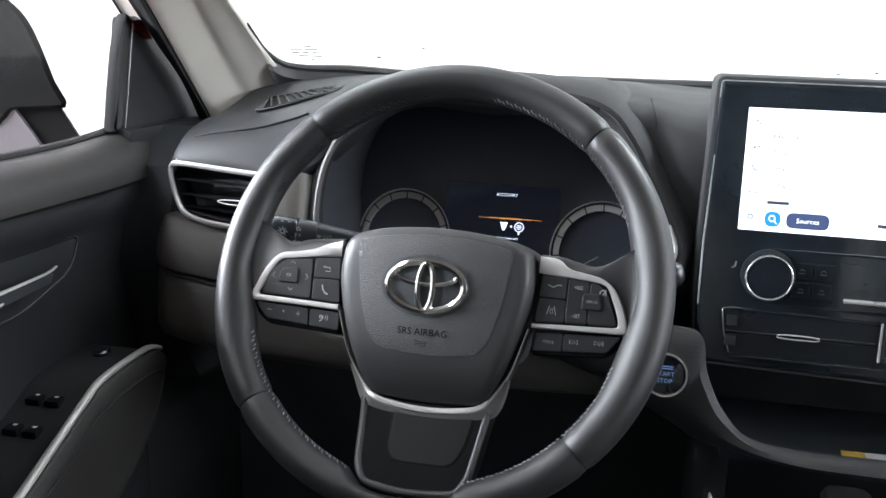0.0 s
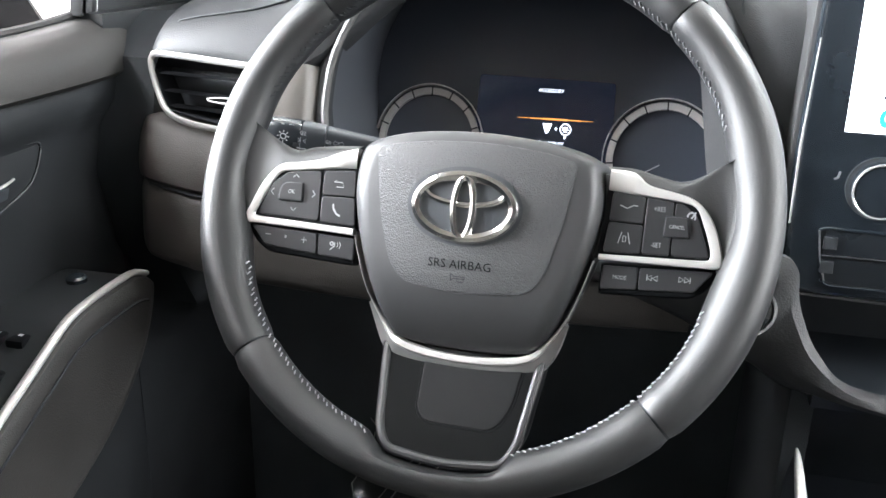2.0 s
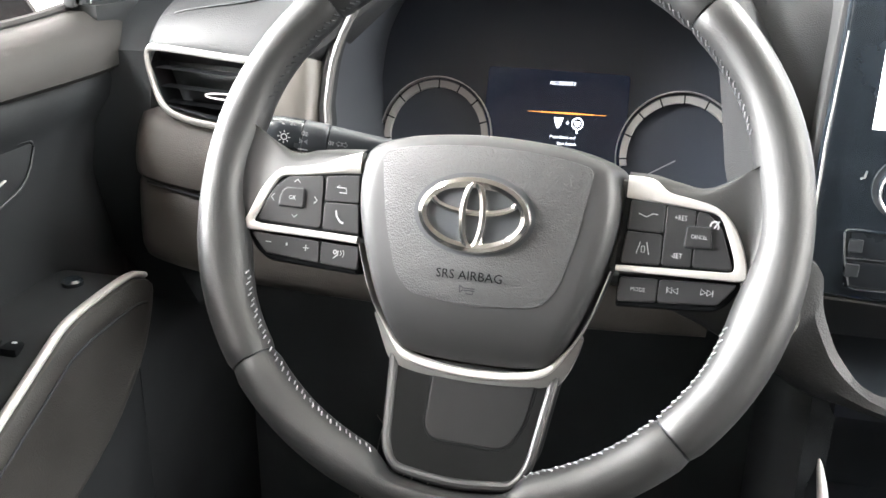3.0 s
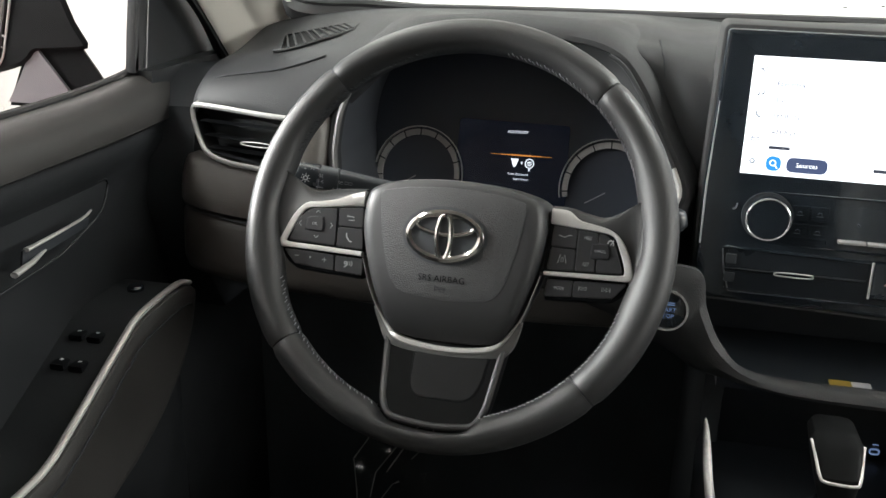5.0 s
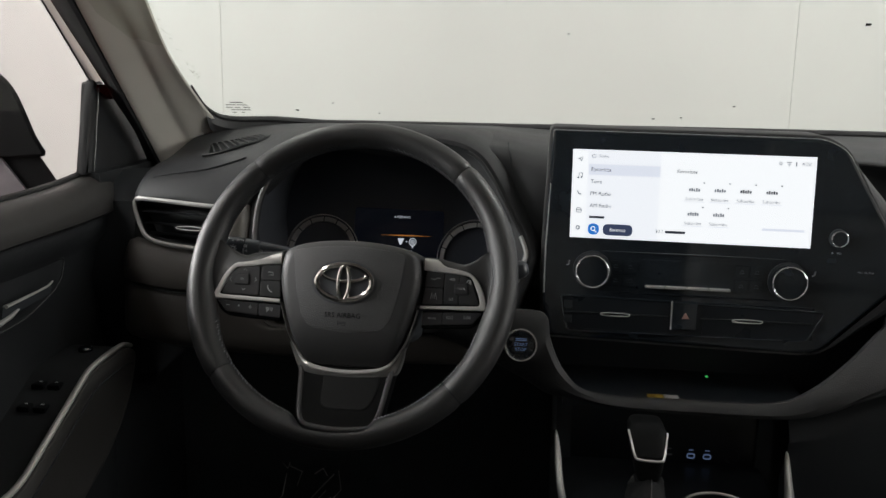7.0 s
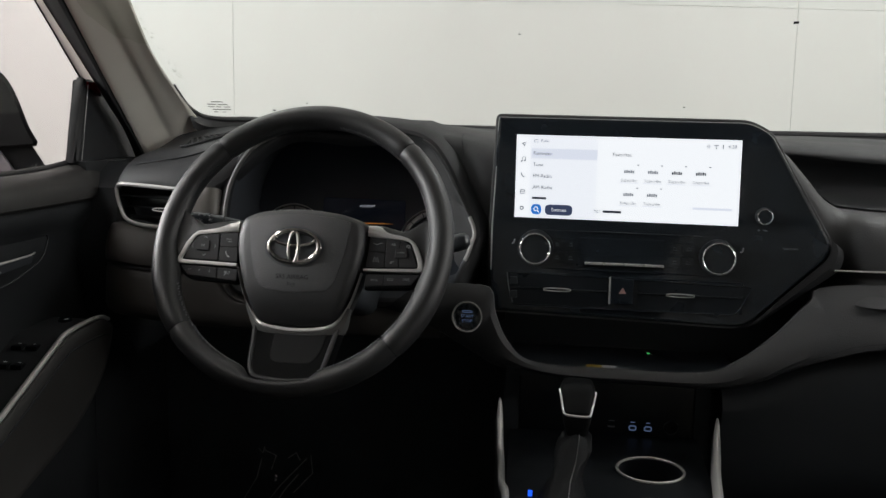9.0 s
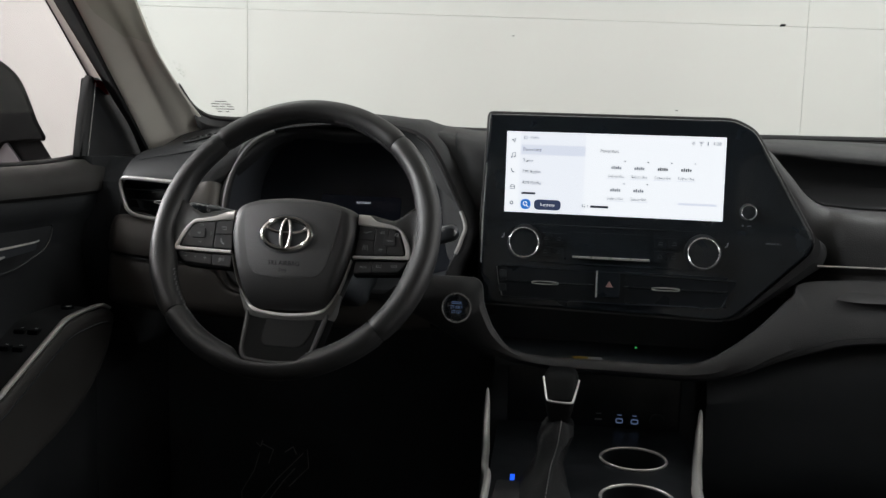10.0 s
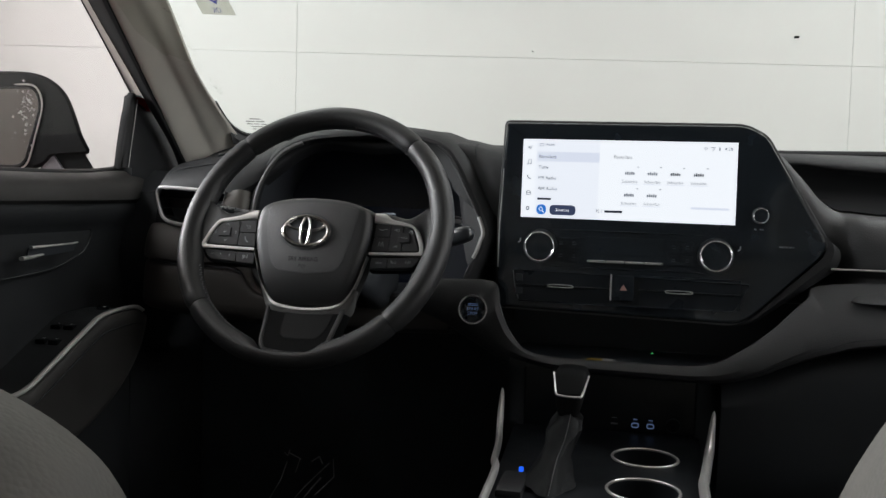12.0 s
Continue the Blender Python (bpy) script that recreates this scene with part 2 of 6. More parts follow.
def ring_disc(cx, cy, r_in, r_out, low, high, to, n=48, a0=0.0, a1=360.0):
    """A flat ring or an arc of one, with thickness."""
    full = abs(a1 - a0) >= 360
    angles = [radians(a0 + (a1 - a0) * i / n) for i in range(n if full else n + 1)]
    prof = [(r_in, low), (r_in, high), (r_out, high), (r_out, low)]
    rings = [[to(cx + r * math.cos(a), cy + r * math.sin(a), h) for r, h in prof] for a in angles]
    if full:
        rings.append(rings[0])
    bm = loft(rings, True, not full, not full)
    bmesh.ops.remove_doubles(bm, verts=bm.verts, dist=1e-7)
    return bm


def lathe(profile, to, cx, cy, n=36):
    """Turn (radius, height) about an axis through (cx, cy)."""
    rings = [[to(cx + r * math.cos(2 * math.pi * i / n), cy + r * math.sin(2 * math.pi * i / n), h) for i in range(n)] for r, h in profile]
    return loft(rings, True, True, True)


def merge(*bms):
    out = bmesh.new()
    for b in bms:
        me = bpy.data.meshes.new("joined")
        b.to_mesh(me)
        b.free()
        out.from_mesh(me)
        bpy.data.meshes.remove(me)
    return out


def box(x0, x1, y0, y1, z0, z1, edge=0.0):
    bm = bmesh.new()
    bmesh.ops.create_cube(bm, size=1)
    bmesh.ops.scale(bm, vec=(x1 - x0, y1 - y0, z1 - z0), verts=bm.verts)
    bmesh.ops.translate(bm, vec=((x0 + x1) / 2, (y0 + y1) / 2, (z0 + z1) / 2), verts=bm.verts)
    if edge:
        bmesh.ops.bevel(bm, geom=bm.edges[:], offset=edge, segments=2, affect="EDGES", profile=0.6)
    return bm


def words(text, height, to, u, v, n, thick=0.0002, lean=0.0, stretch=1.0, align="CENTER", bold=0.0):
    """Lettering in the built-in font, centred at (u, v) or starting there."""
    cu = bpy.data.curves.new("lettering", "FONT")
    cu.body, cu.size, cu.align_x, cu.align_y, cu.resolution_u = text, height * 1.4, align, "CENTER", 2
    cu.offset = bold * height
    ob = bpy.data.objects.new("lettering", cu)
    scene.collection.objects.link(ob)
    me = bpy.data.meshes.new_from_object(ob.evaluated_get(bpy.context.evaluated_depsgraph_get()))
    bm = bmesh.new()
    bm.from_mesh(me)
    bpy.data.objects.remove(ob)
    bpy.data.curves.remove(cu)
    bpy.data.meshes.remove(me)
    for w in bm.verts:
        w.co = to(u + w.co.x * stretch, v + w.co.y + lean * w.co.x, n + thick)
    return bm


def bars(rects, to, n):
    """Flat printed bars (u0, u1, v0, v1)."""
    bm = bmesh.new()
    for u0, u1, v0, v1 in rects:
        bm.faces.new([bm.verts.new(to(u, v, n)) for u, v in ((u0, v0), (u1, v0), (u1, v1), (u0, v1))])
    return bm


def stroke(points, width, to, n):
    """A printed line of a given width."""
    bm = bmesh.new()
    pts = [Vector(p) for p in points]
    left, right = [], []
    for i, p in enumerate(pts):
        d = (pts[min(i + 1, len(pts) - 1)] - pts[max(i - 1, 0)]).normalized() * width / 2
        left.append(bm.verts.new(to(p.x - d.y, p.y + d.x, n)))
        right.append(bm.verts.new(to(p.x + d.y, p.y - d.x, n)))
    for i in range(len(pts) - 1):
        bm.faces.new((left[i], right[i], right[i + 1], left[i + 1]))
    return bm


# ---- the hall ----
WALL_YAW = radians(11.6)
WALL_AT = Vector((-1.104, 3.30, 0))


def on_wall(s, z, d=0.0):
    """A point s metres along the front wall, d metres proud of it."""
    return WALL_AT + Vector((s * math.cos(WALL_YAW) + d * math.sin(WALL_YAW), s * math.sin(WALL_YAW) - d * math.cos(WALL_YAW), z))


wall = thing("wall_front", on_wall(0, 0), "white panelled wall with thin grey joints", "wall", kind="structure")
part("wall_backing", loft([[on_wall(-2.2, 0, 0), on_wall(5.2, 0, 0), on_wall(5.2, 0, -0.2), on_wall(-2.2, 0, -0.2)], [on_wall(-2.2, 3.4, 0), on_wall(5.2, 3.4, 0), on_wall(5.2, 3.4, -0.2), on_wall(-2.2, 3.4, -0.2)]], True, True, True), "joint", wall)
for column in range(-1, 2):
    for z0, z1 in ((0.0, 0.456), (0.456, 1.676), (1.676, 2.896), (2.896, 3.39)):
        s0 = column * 2.43
        g = 0.0007
        outline = [(s0 + g, z0 + g), (s0 + 2.43 - g, z0 + g), (s0 + 2.43 - g, z1 - g), (s0 + g, z1 - g)]
        part("wall_panel", plate(outline, 0.0, 0.003, lambda u, v, n: on_wall(u, v, n), 0.0008), "wall", wall, "", 5)

tagged(part("floor", box(-2.7, 3.5, -6, 5, -0.1, 0.0), "concrete"), "grey concrete workshop floor", "floor", kind="structure")
# Unseen ceiling and walls, added to close the hall and bounce light.
tagged(part("ceiling", box(-2.7, 3.5, -6, 5, 3.4, 3.5), "ceiling"), "unseen white ceiling that closes the hall", "ceiling", kind="structure")
# The rear wall is dark to hold back light from behind.
tagged(part("wall_rear", box(-2.7, 3.5, -6.2, -6, 0, 3.4), "rear_grey"), "unseen rear wall, kept dark to limit light from behind", "wall", kind="structure")
tagged(part("wall_left", box(-2.9, -2.7, -6, 5, 0, 3.4), "ceiling"), "unseen white side wall that bounces light into the car", "wall", kind="structure")
tagged(part("wall_right", box(3.5, 3.7, -6, 5, 0, 3.4), "ceiling"), "unseen white side wall that bounces light into the car", "wall", kind="structure")

# Ceiling lights out of view, added to light the front wall and dashboard.
for x, y, watts in ((-1.9, -0.6, 0.4), (-1.5, 2.1, 0.3), (2.7, -0.6, 0.5), (2.2, 2.2, 0.95)):
    if watts:
        light = thing("unseen_ceiling_light", (x, y, 3.4), "unseen ceiling light panel added to light the hall", "ceiling light", "hall ceiling lights")
        part("frame", merge(box(x - 0.33, x - 0.3, y - 0.65, y + 0.65, 3.32, 3.4), box(x + 0.3, x + 0.33, y - 0.65, y + 0.65, 3.32, 3.4), box(x - 0.3, x + 0.3, y - 0.65, y - 0.62, 3.32, 3.4), box(x - 0.3, x + 0.3, y + 0.62, y + 0.65, 3.32, 3.4)), "satin", light)
        part("diffuser", box(x - 0.3, x + 0.3, y - 0.62, y + 0.62, 3.35, 3.37), "lamp", light)
        area_lamp("hall_fill", pose(x, y, 3.30), 0.6, 1.2, ROOM_LIGHT * watts)


# Unseen lights added on the side walls, at the height of the car's windows.
for x, y, side, watts in ((-2.7, 0.55, 1, 185.0), (3.5, 0.35, -1, 38.0)):
    light = thing("added_wall_light", (x, y, 1.95), "unseen light panel added on the side wall to light the cabin", "wall light", "hall wall lights")
    part("frame", box(min(x, x + side * 0.06), max(x, x + side * 0.06), y - 1.0, y + 1.0, 1.62, 2.28, 0.01), "satin", light)
    part("diffuser", box(min(x + side * 0.055, x + side * 0.066), max(x + side * 0.055, x + side * 0.066), y - 0.97, y + 0.97, 1.65, 2.25), "lamp", light)
    area_lamp("wall_fill", look((x + side * 0.09, y, 1.95), (x + side, y, 1.95)), 1.9, 0.6, watts)

# ---- steering wheel ----
RAKE = radians(19.5)
HUB = Vector((-0.003, 0.639, 1.022))
WHEEL_SCALE = 0.001017
WHEEL_YAW = radians(2.2)
WHEEL_X = Vector((math.cos(WHEEL_YAW), -math.sin(WHEEL_YAW), 0))
AHEAD = Vector((math.sin(WHEEL_YAW), math.cos(WHEEL_YAW), 0))
WHEEL_UP = AHEAD * math.sin(RAKE) + Vector((0, 0, math.cos(RAKE)))
WHEEL_OUT = -AHEAD * math.cos(RAKE) + Vector((0, 0, math.sin(RAKE)))


def on_wheel(u, v, n):
    """Millimetres in the wheel's own plane; n towards the driver."""
    return HUB + (WHEEL_X * u + WHEEL_UP * v + WHEEL_OUT * n) * WHEEL_SCALE


# The rim's plane leans further back than the hub's face.
RIM_AT = Vector((0.0007, 0.6398, 1.0192))
RIM_RAKE = radians(28.3)
RIM_UP = AHEAD * math.sin(RIM_RAKE) + Vector((0, 0, math.cos(RIM_RAKE)))
RIM_OUT = -AHEAD * math.cos(RIM_RAKE) + Vector((0, 0, math.sin(RIM_RAKE)))


def on_rim(u, v, n):
    """Millimetres in the rim's plane, from its centre."""
    return RIM_AT + (WHEEL_X * u + RIM_UP * v + RIM_OUT * n) * WHEEL_SCALE


RIM_R = 169.9


def bump_at(deg, centre, wide):
    return math.exp(-((deg - centre + 180) % 360 - 180) ** 2 / (2 * wide * wide))


def rim_radius(a):
    """Grip thickness in mm round the rim."""
    deg = math.degrees(a) % 360
    return 14.5 + 0.9 * bump_at(deg, 330, 14) + 0.9 * bump_at(deg, 210, 14) - 0.6 * bump_at(deg, 0, 9) - 0.6 * bump_at(deg, 180, 9)


def web(a):
    """How far the leather reaches inwards: out towards the side spokes, back round the lower one; in mm."""
    deg = math.degrees(a) % 360
    notch = 1 / (1 + math.exp((abs(deg - 270) - 14.5) / 1.1))
    return 4.0 * bump_at(deg, -15, 7) + 4.0 * bump_at(deg, 195, 7) + 2.5 * bump_at(deg, 13, 6) + 2.5 * bump_at(deg, 167, 6) - 12.0 * notch


def rim_piece(a0, a1, steps):
    rings = []
    for i in range(steps + 1):
        t = i / steps
        a = radians(a0 + (a1 - a0) * t)
        end = min(t, 1 - t) * (a1 - a0)
        r = rim_radius(a) - (1.2 if end < 0.01 else 0.35 if end < 0.9 else 0)
        ring = []
        for s in range(20):
            b = 2 * math.pi * s / 20
            inward = max(0.0, -math.cos(b))
            rr, nn = RIM_R + r * math.cos(b) - web(a) * inward ** 1.3, 1.08 * r * math.sin(b) - 0.5 * max(0.0, web(a)) * inward
            ring.append(on_rim(rr * math.cos(a), rr * math.sin(a), nn))
        rings.append(ring)
    return loft(rings, True, True, True)


wheel = thing("steering_wheel", HUB, "black leather three-spoke steering wheel with silver trim", "steering wheel")
SEAMS = (47, 134, 220.5, 316, 407)
for i in range(4):
    part("rim_leather", rim_piece(SEAMS[i] + 0.25, SEAMS[i + 1] - 0.25, 44), "leather", wheel)
    a = radians(SEAMS[i])
    r = rim_radius(a) - 1.4
    part("rim_seam", lathe([(r, -0.9), (r, 0.9)], lambda u, v, n, a=a: on_rim((RIM_R + u) * math.cos(a) - n * math.sin(a), (RIM_R + u) * math.sin(a) + n * math.cos(a), v), 0, 0, 20), "seam", wheel)

# Cross stitches along the inner edge of the rim.
for a0, a1 in ((20, 47), (47, 80), (100, 134), (134, 160), (201, 220), (220, 254), (286, 316), (316, 340)):
    stitches = []
    count = int((a1 - a0) / 1.35)
    for i in range(count):
        a = radians(a0 + 0.9 + (a1 - a0 - 1.8) * i / max(count - 1, 1))
        b = radians(166 if i % 2 else 160)
        points = []
        for da, db in ((-0.0065, 0.10), (0.0, 0.0), (0.0065, -0.10)):
            grow = rim_radius(a) + 0.35
            inward = max(0.0, -math.cos(b + db))
            rr = RIM_R + grow * math.cos(b + db) - web(a) * inward ** 1.3
            nn = 1.08 * grow * math.sin(b + db) - 0.5 * max(0.0, web(a)) * inward
            points.append(on_rim(rr * math.cos(a + da), rr * math.sin(a + da), nn))
        stitches.append(tube(points, 0.0005, 5))
    # Upper left stitches get the dark seam colour to put in shade.
    tagged(part("stitching", merge(*stitches), "thread" if a1 > 180 or a0 < 90 else "seam", wheel, "thread stitching along the rim"), kind="stuff")


def pad_height(u, v):
    return 15.5 - 900 * ((u - 5) / 1000) ** 2 - 1300 * (min(v - 5, 0) / 1000) ** 2 - 5200 * (max(v - 12, 0) / 1000) ** 2 - 6500 * (min(v + 58, 0) / 1000) ** 2


PAD = [(5, 37.5), (-28, 35.5), (-47, 32), (-60, 27), (-66, 19), (-68, -4), (-63, -32), (-54, -62), (-42, -90), (-30, -96), (5, -98)]
PAD = PAD + [(10 - u, v) for u, v in PAD[-2:0:-1]]
PAD = [(p.x, p.y) for p in catmull([(u, v, 0) for u, v in PAD], 3, True)]


def scaled(outline, k, cx=5.0, cy=-28.0):
    return [(cx + (u - cx) * k, cy + (v - cy) * k) for u, v in outline]


pad_rings = []
for k, drop, wide in ((1.0, 34, 1.14), (1.0, 20, 1.12), (1.0, 11, 1.08), (1.0, 5.5, 1.045), (1.0, 2.0, 1.01), (0.97, 0.5, 1), (0.9, 0, 1), (0.75, 0, 1), (0.5, 0, 1), (0.25, 0, 1)):
    outline = scaled(PAD, k)
    pad_rings.append([on_wheel(5 + (u - 5) * wide, v if v < 0 else v * (1 + (wide - 1) * 0.4), pad_height(u, v) - drop) for u, v in outline])
part("airbag_cover", loft(pad_rings, True, True, True), "pad", wheel, "smooth dark grey airbag cover")
GRAIN = rounded([(-58, 24), (-40, 28), (-18, 30.5), (5, 31.5), (28, 30.5), (50, 28), (68, 24), (62, -16), (54, -46), (44, -58), (5, -62), (-34, -58), (-44, -46), (-52, -16)], 6, 4)
GRAIN = [tuple(GRAIN[i - 1].lerp(GRAIN[i], k / 4)[:2]) for i in range(len(GRAIN)) for k in range(4)]
grain_rings = []
for k, lift in ((1.0, -0.4), (0.995, 0.35), (0.93, 0.5), (0.8, 0.5), (0.6, 0.5), (0.4, 0.5), (0.2, 0.5)):
    grain_rings.append([on_wheel(u, v, pad_height(u, v) + lift) for u, v in scaled(GRAIN, k, 5, -16)])
part("grained_panel", loft(grain_rings, True, False, True), "pad_grain", wheel, "grained dark grey panel")

# Emblem: plain chrome ovals in a dark socket.
def on_pad(u, v, n):
    return on_wheel(u, v, pad_height(u, v) + n)


EX, EY = 2.0, -8.5
emblem = part("emblem", tube([on_pad(p.x, p.y, 1.4) for p in ellipse(EX, EY, 30.2, 19.0, 48)], 0.0034, 8, True, 0.8, WHEEL_OUT), "chrome", wheel, "chrome oval emblem")
# The socket's black also stands in for the shadow round the emblem.
part("emblem_socket", loft([[on_pad(p.x, p.y, 0.62) for p in ellipse(EX, EY, 36.0, 24.2, 48)], [on_pad(p.x, p.y, 0.75) for p in ellipse(EX, EY, 20, 12, 48)], [on_pad(p.x, p.y, 0.75) for p in ellipse(EX, EY, 3, 2, 48)]], True, False, True), "black", emblem)
part("emblem_oval", tube([on_pad(p.x, p.y, 1.9) for p in ellipse(EX, EY - 0.5, 6.0, 18.6, 40)], 0.0026, 8, True, 0.8, WHEEL_OUT), "chrome", emblem)
part("emblem_oval", tube([on_pad(p.x, p.y, 1.7) for p in ellipse(EX, EY + 9.0, 24.5, 8.0, 40)], 0.0022, 8, True, 0.8, WHEEL_OUT), "chrome", emblem)
part("airbag_lettering", words("SRS AIRBAG", 5.4, on_pad, 2.5, -44.0, 1.1, 0.3), "mirror_shell", wheel, "debossed airbag lettering")
part("horn_mark", merge(stroke([(-2.5, -49.6), (-0.8, -51.2), (6.5, -51.2)], 0.55, on_pad, 0.95), stroke([(-2.5, -54.0), (-0.8, -52.4), (6.5, -52.4)], 0.55, on_pad, 0.95), stroke([(1.5, -52.4), (1.5, -54.4), (5.5, -54.4), (5.5, -52.4)], 0.5, on_pad, 0.95), stroke([(-2.5, -49.6), (-2.5, -54.0)], 0.55, on_pad, 0.95)), "seam", wheel)

# Silver band under the airbag cover.
BAND = catmull([(-72, -33, 0), (-63, -62, 0), (-50, -90, 0), (-40, -101.5, 0), (-22, -106.5, 0), (5, -108.5, 0), (32, -106.5, 0), (50, -101.5, 0), (60, -90, 0), (73, -62, 0), (82, -33, 0)], 5)
band_rings, skirt_rings = [], []
for i, p in enumerate(BAND):
    d = (BAND[min(i + 1, len(BAND) - 1)] - BAND[max(i - 1, 0)]).normalized()
    out = Vector((d.y, -d.x, 0))
    if out.y > 0 and abs(out.x) < 0.3:
        out = -out
    depth = max(0.0, min(1.0, (-p.y - 70) / 32))
    w = 1.2 + 6.0 * depth
    top = (pad_height(p.x, p.y) - 8) * (1 - depth) - 6.0 * depth
    prof = [(-w, -8), (-w, 0.0), (-w * 0.8, 0.9), (-w * 0.5, 0.9), (-w * 0.34, -0.3), (-w * 0.34, -8)]
    band_rings.append([on_wheel(p.x + out.x * a, p.y + out.y * a, top + b) for a, b in prof])
    if depth > 0.02:
        # Lower face, kept apart so a darker silver puts in its shade.
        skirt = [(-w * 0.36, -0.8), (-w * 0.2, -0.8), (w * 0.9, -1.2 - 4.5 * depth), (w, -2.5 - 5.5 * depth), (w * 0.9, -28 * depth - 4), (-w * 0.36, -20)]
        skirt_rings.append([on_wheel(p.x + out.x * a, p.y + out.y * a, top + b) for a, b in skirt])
part("silver_band", loft(band_rings, True, True, True), "satin", wheel, "satin silver trim band")
part("band_skirt", loft(skirt_rings, True, True, True), "satin_shade", wheel, "silver trim band's underside, darkened for shade")

# Lower spoke with its recessed panel; near-black puts in the band's shade.
def on_low(u, v, n):
    return on_wheel(u, v, n + 0.45 * (-v - 106))


LOW = [(p.x, p.y) for p in rounded([(-48, -98), (-41, -150), (-33, -163), (5, -167.5), (43, -163), (51, -150), (58, -98)], [2, 14, 10, 30, 10, 14, 2], 5)]
part("lower_spoke", plate(LOW, -36, -10.0, on_low, 2.0), "spoke_black", wheel)
part("spoke_edge", tube([on_low(u, v, -10.2) for u, v in shrink(LOW, 2.4) if v < -99], 0.0030, 10, False, 1.0, WHEEL_OUT), "pad", wheel)
INSET = [(p.x, p.y) for p in rounded([(-19, -98), (-17.5, -136), (-11, -143), (29, -143), (36, -139), (42, -127), (46, -98)], [1, 5, 5, 5, 5, 5, 1], 4)]
part("spoke_panel", plate(INSET, -12, -9.2, on_low, 0.8), "spoke_inset", wheel)
part("panel_gap", plate(shrink(INSET, -1.3), -12, -9.7, on_low, 0.3), "mirror_shell", wheel)

# Side spokes with silver frames and buttons.
SN = 1.0


def on_spoke(u, v, n):
    """Button drawing units on a side spoke, fitted to the wheel."""
    rise = max(0.0, v + 27)
    if u < 0:
        return on_wheel(u * 0.98 - 6, v + 1 + rise * 0.1, n)
    return on_wheel(u + 6.5 - (u - 101) * 0.13, v + 2 + rise * 0.13, n)


def leather_web(outer, edge, angles):
    """Leather that runs from the rim's crest down to the silver trim, with a rolled upper edge beside the pad."""
    trim = catmull([(u, v, 0) for u, v in outer], 4)
    feet = [on_wheel(u, v, SN - 2.5) for u, v in edge] + [on_rim((RIM_R - 15.5) * math.cos(radians(a)), (RIM_R - 15.5) * math.sin(radians(a)), 0.5) for a in angles]
    crest = [on_wheel(u, v + 1.5, SN - 9) for u, v in edge] + [on_rim((RIM_R - 1.5) * math.cos(radians(a)), (RIM_R - 1.5) * math.sin(radians(a)), 13.6) for a in angles]
    feet, crest = catmull(feet, 4), catmull(crest, 4)
    rings = []
    for i, p in enumerate(trim):
        base, mid, top = on_wheel(p.x, p.y, SN + 0.4), feet[i], crest[i]
        rings.append([on_wheel(p.x, p.y, SN - 12)] + [base * (1 - t) ** 2 + mid * 2 * t * (1 - t) + top * t * t for t in (j / 8 for j in range(9))])
    part("spoke", loft(rings, False), "leather", wheel, "leather flank between rim and trim", 60)


def spoke(outer, inner, flip):
    body = rounded([(1.5 + flip * w, v) for w, v in [(146, 8), (132, 15), (115, 18), (98, 20), (68, 22), (58, 10), (58, -30), (104, -31), (145, -31), (152, -34), (156, -20)]], [6, 8, 8, 6, 3, 3, 3, 3, 5, 5, 6], 5)
    part("spoke_core", plate([(p.x, p.y) for p in body], -30, SN - 3.5, on_wheel, 4), "leather", wheel)
    outer, inner = catmull([(u, v, 0) for u, v in outer], 4), catmull([(u, v, 0) for u, v in inner], 4)
    band = []
    for a, c in zip(outer, inner):
        band.append([on_wheel(a.x, a.y, SN - 6), on_wheel(a.x, a.y, SN + 0.6), *[on_wheel(a.lerp(c, t).x, a.lerp(c, t).y, SN + h) for t, h in ((0.12, 1.7), (0.5, 2.1), (0.88, 1.6))], on_wheel(c.x, c.y, SN + 0.4), on_wheel(c.x, c.y, SN - 4)])
    part("spoke_trim", loft(band, True, True, True), "satin", wheel, "satin silver spoke trim")
    mid = [(p.x, p.y) for p in inner]
    part("button_well", plate(shrink(mid, -0.8), SN - 5, SN + 0.1, on_wheel, 0.3), "mirror_shell", wheel)
    low = rounded([(5 - flip * (5 - u), v) for u, v in [(-146, -32), (-66, -35), (-66, -54), (-128, -51), (-138, -45)]], [2, 2, 2, 4, 5], 3)
    part("button_well", plate([(p.x, p.y) for p in low], SN - 14, SN - 2.4, on_spoke, 2.5), "mirror_shell", wheel)


LEFT_OUT = [(-74, 22.5), (-86, 19.0), (-98, 14.0), (-114, 10.5), (-127, 8.0), (-138, -4), (-146, -21), (-149.5, -28.5), (-147, -31.5), (-138, -32), (-105, -32.5), (-72, -33.5)]
LEFT_IN = [(-74, 9.5), (-86, 8.5), (-100, 6.5), (-115, 4.5), (-126, 2.5), (-133, -8), (-139, -20), (-141.5, -25.5), (-139, -26.7), (-133, -27.2), (-105, -28), (-72, -29)]
RIGHT_OUT = [(86, 23.0), (100, 22), (109, 15.5), (121, 13), (135, 9.5), (145, 1), (152, -13), (155, -27), (151.5, -30), (142, -30.5), (112, -31), (84, -31.5)]
RIGHT_IN = [(86, 10.5), (96, 9.5), (108, 8.5), (126, 7), (137, 4.5), (142.5, -6), (147, -18), (147.5, -24), (145, -25.5), (138, -26), (112, -27), (84, -28)]
spoke(LEFT_OUT, LEFT_IN, -1)
spoke(RIGHT_OUT, RIGHT_IN, 1)
leather_web(LEFT_OUT[:9], [(-74, 23.6), (-90, 22.5), (-107, 20.5), (-125, 18.5)], (166, 172, 179, 188, 194))
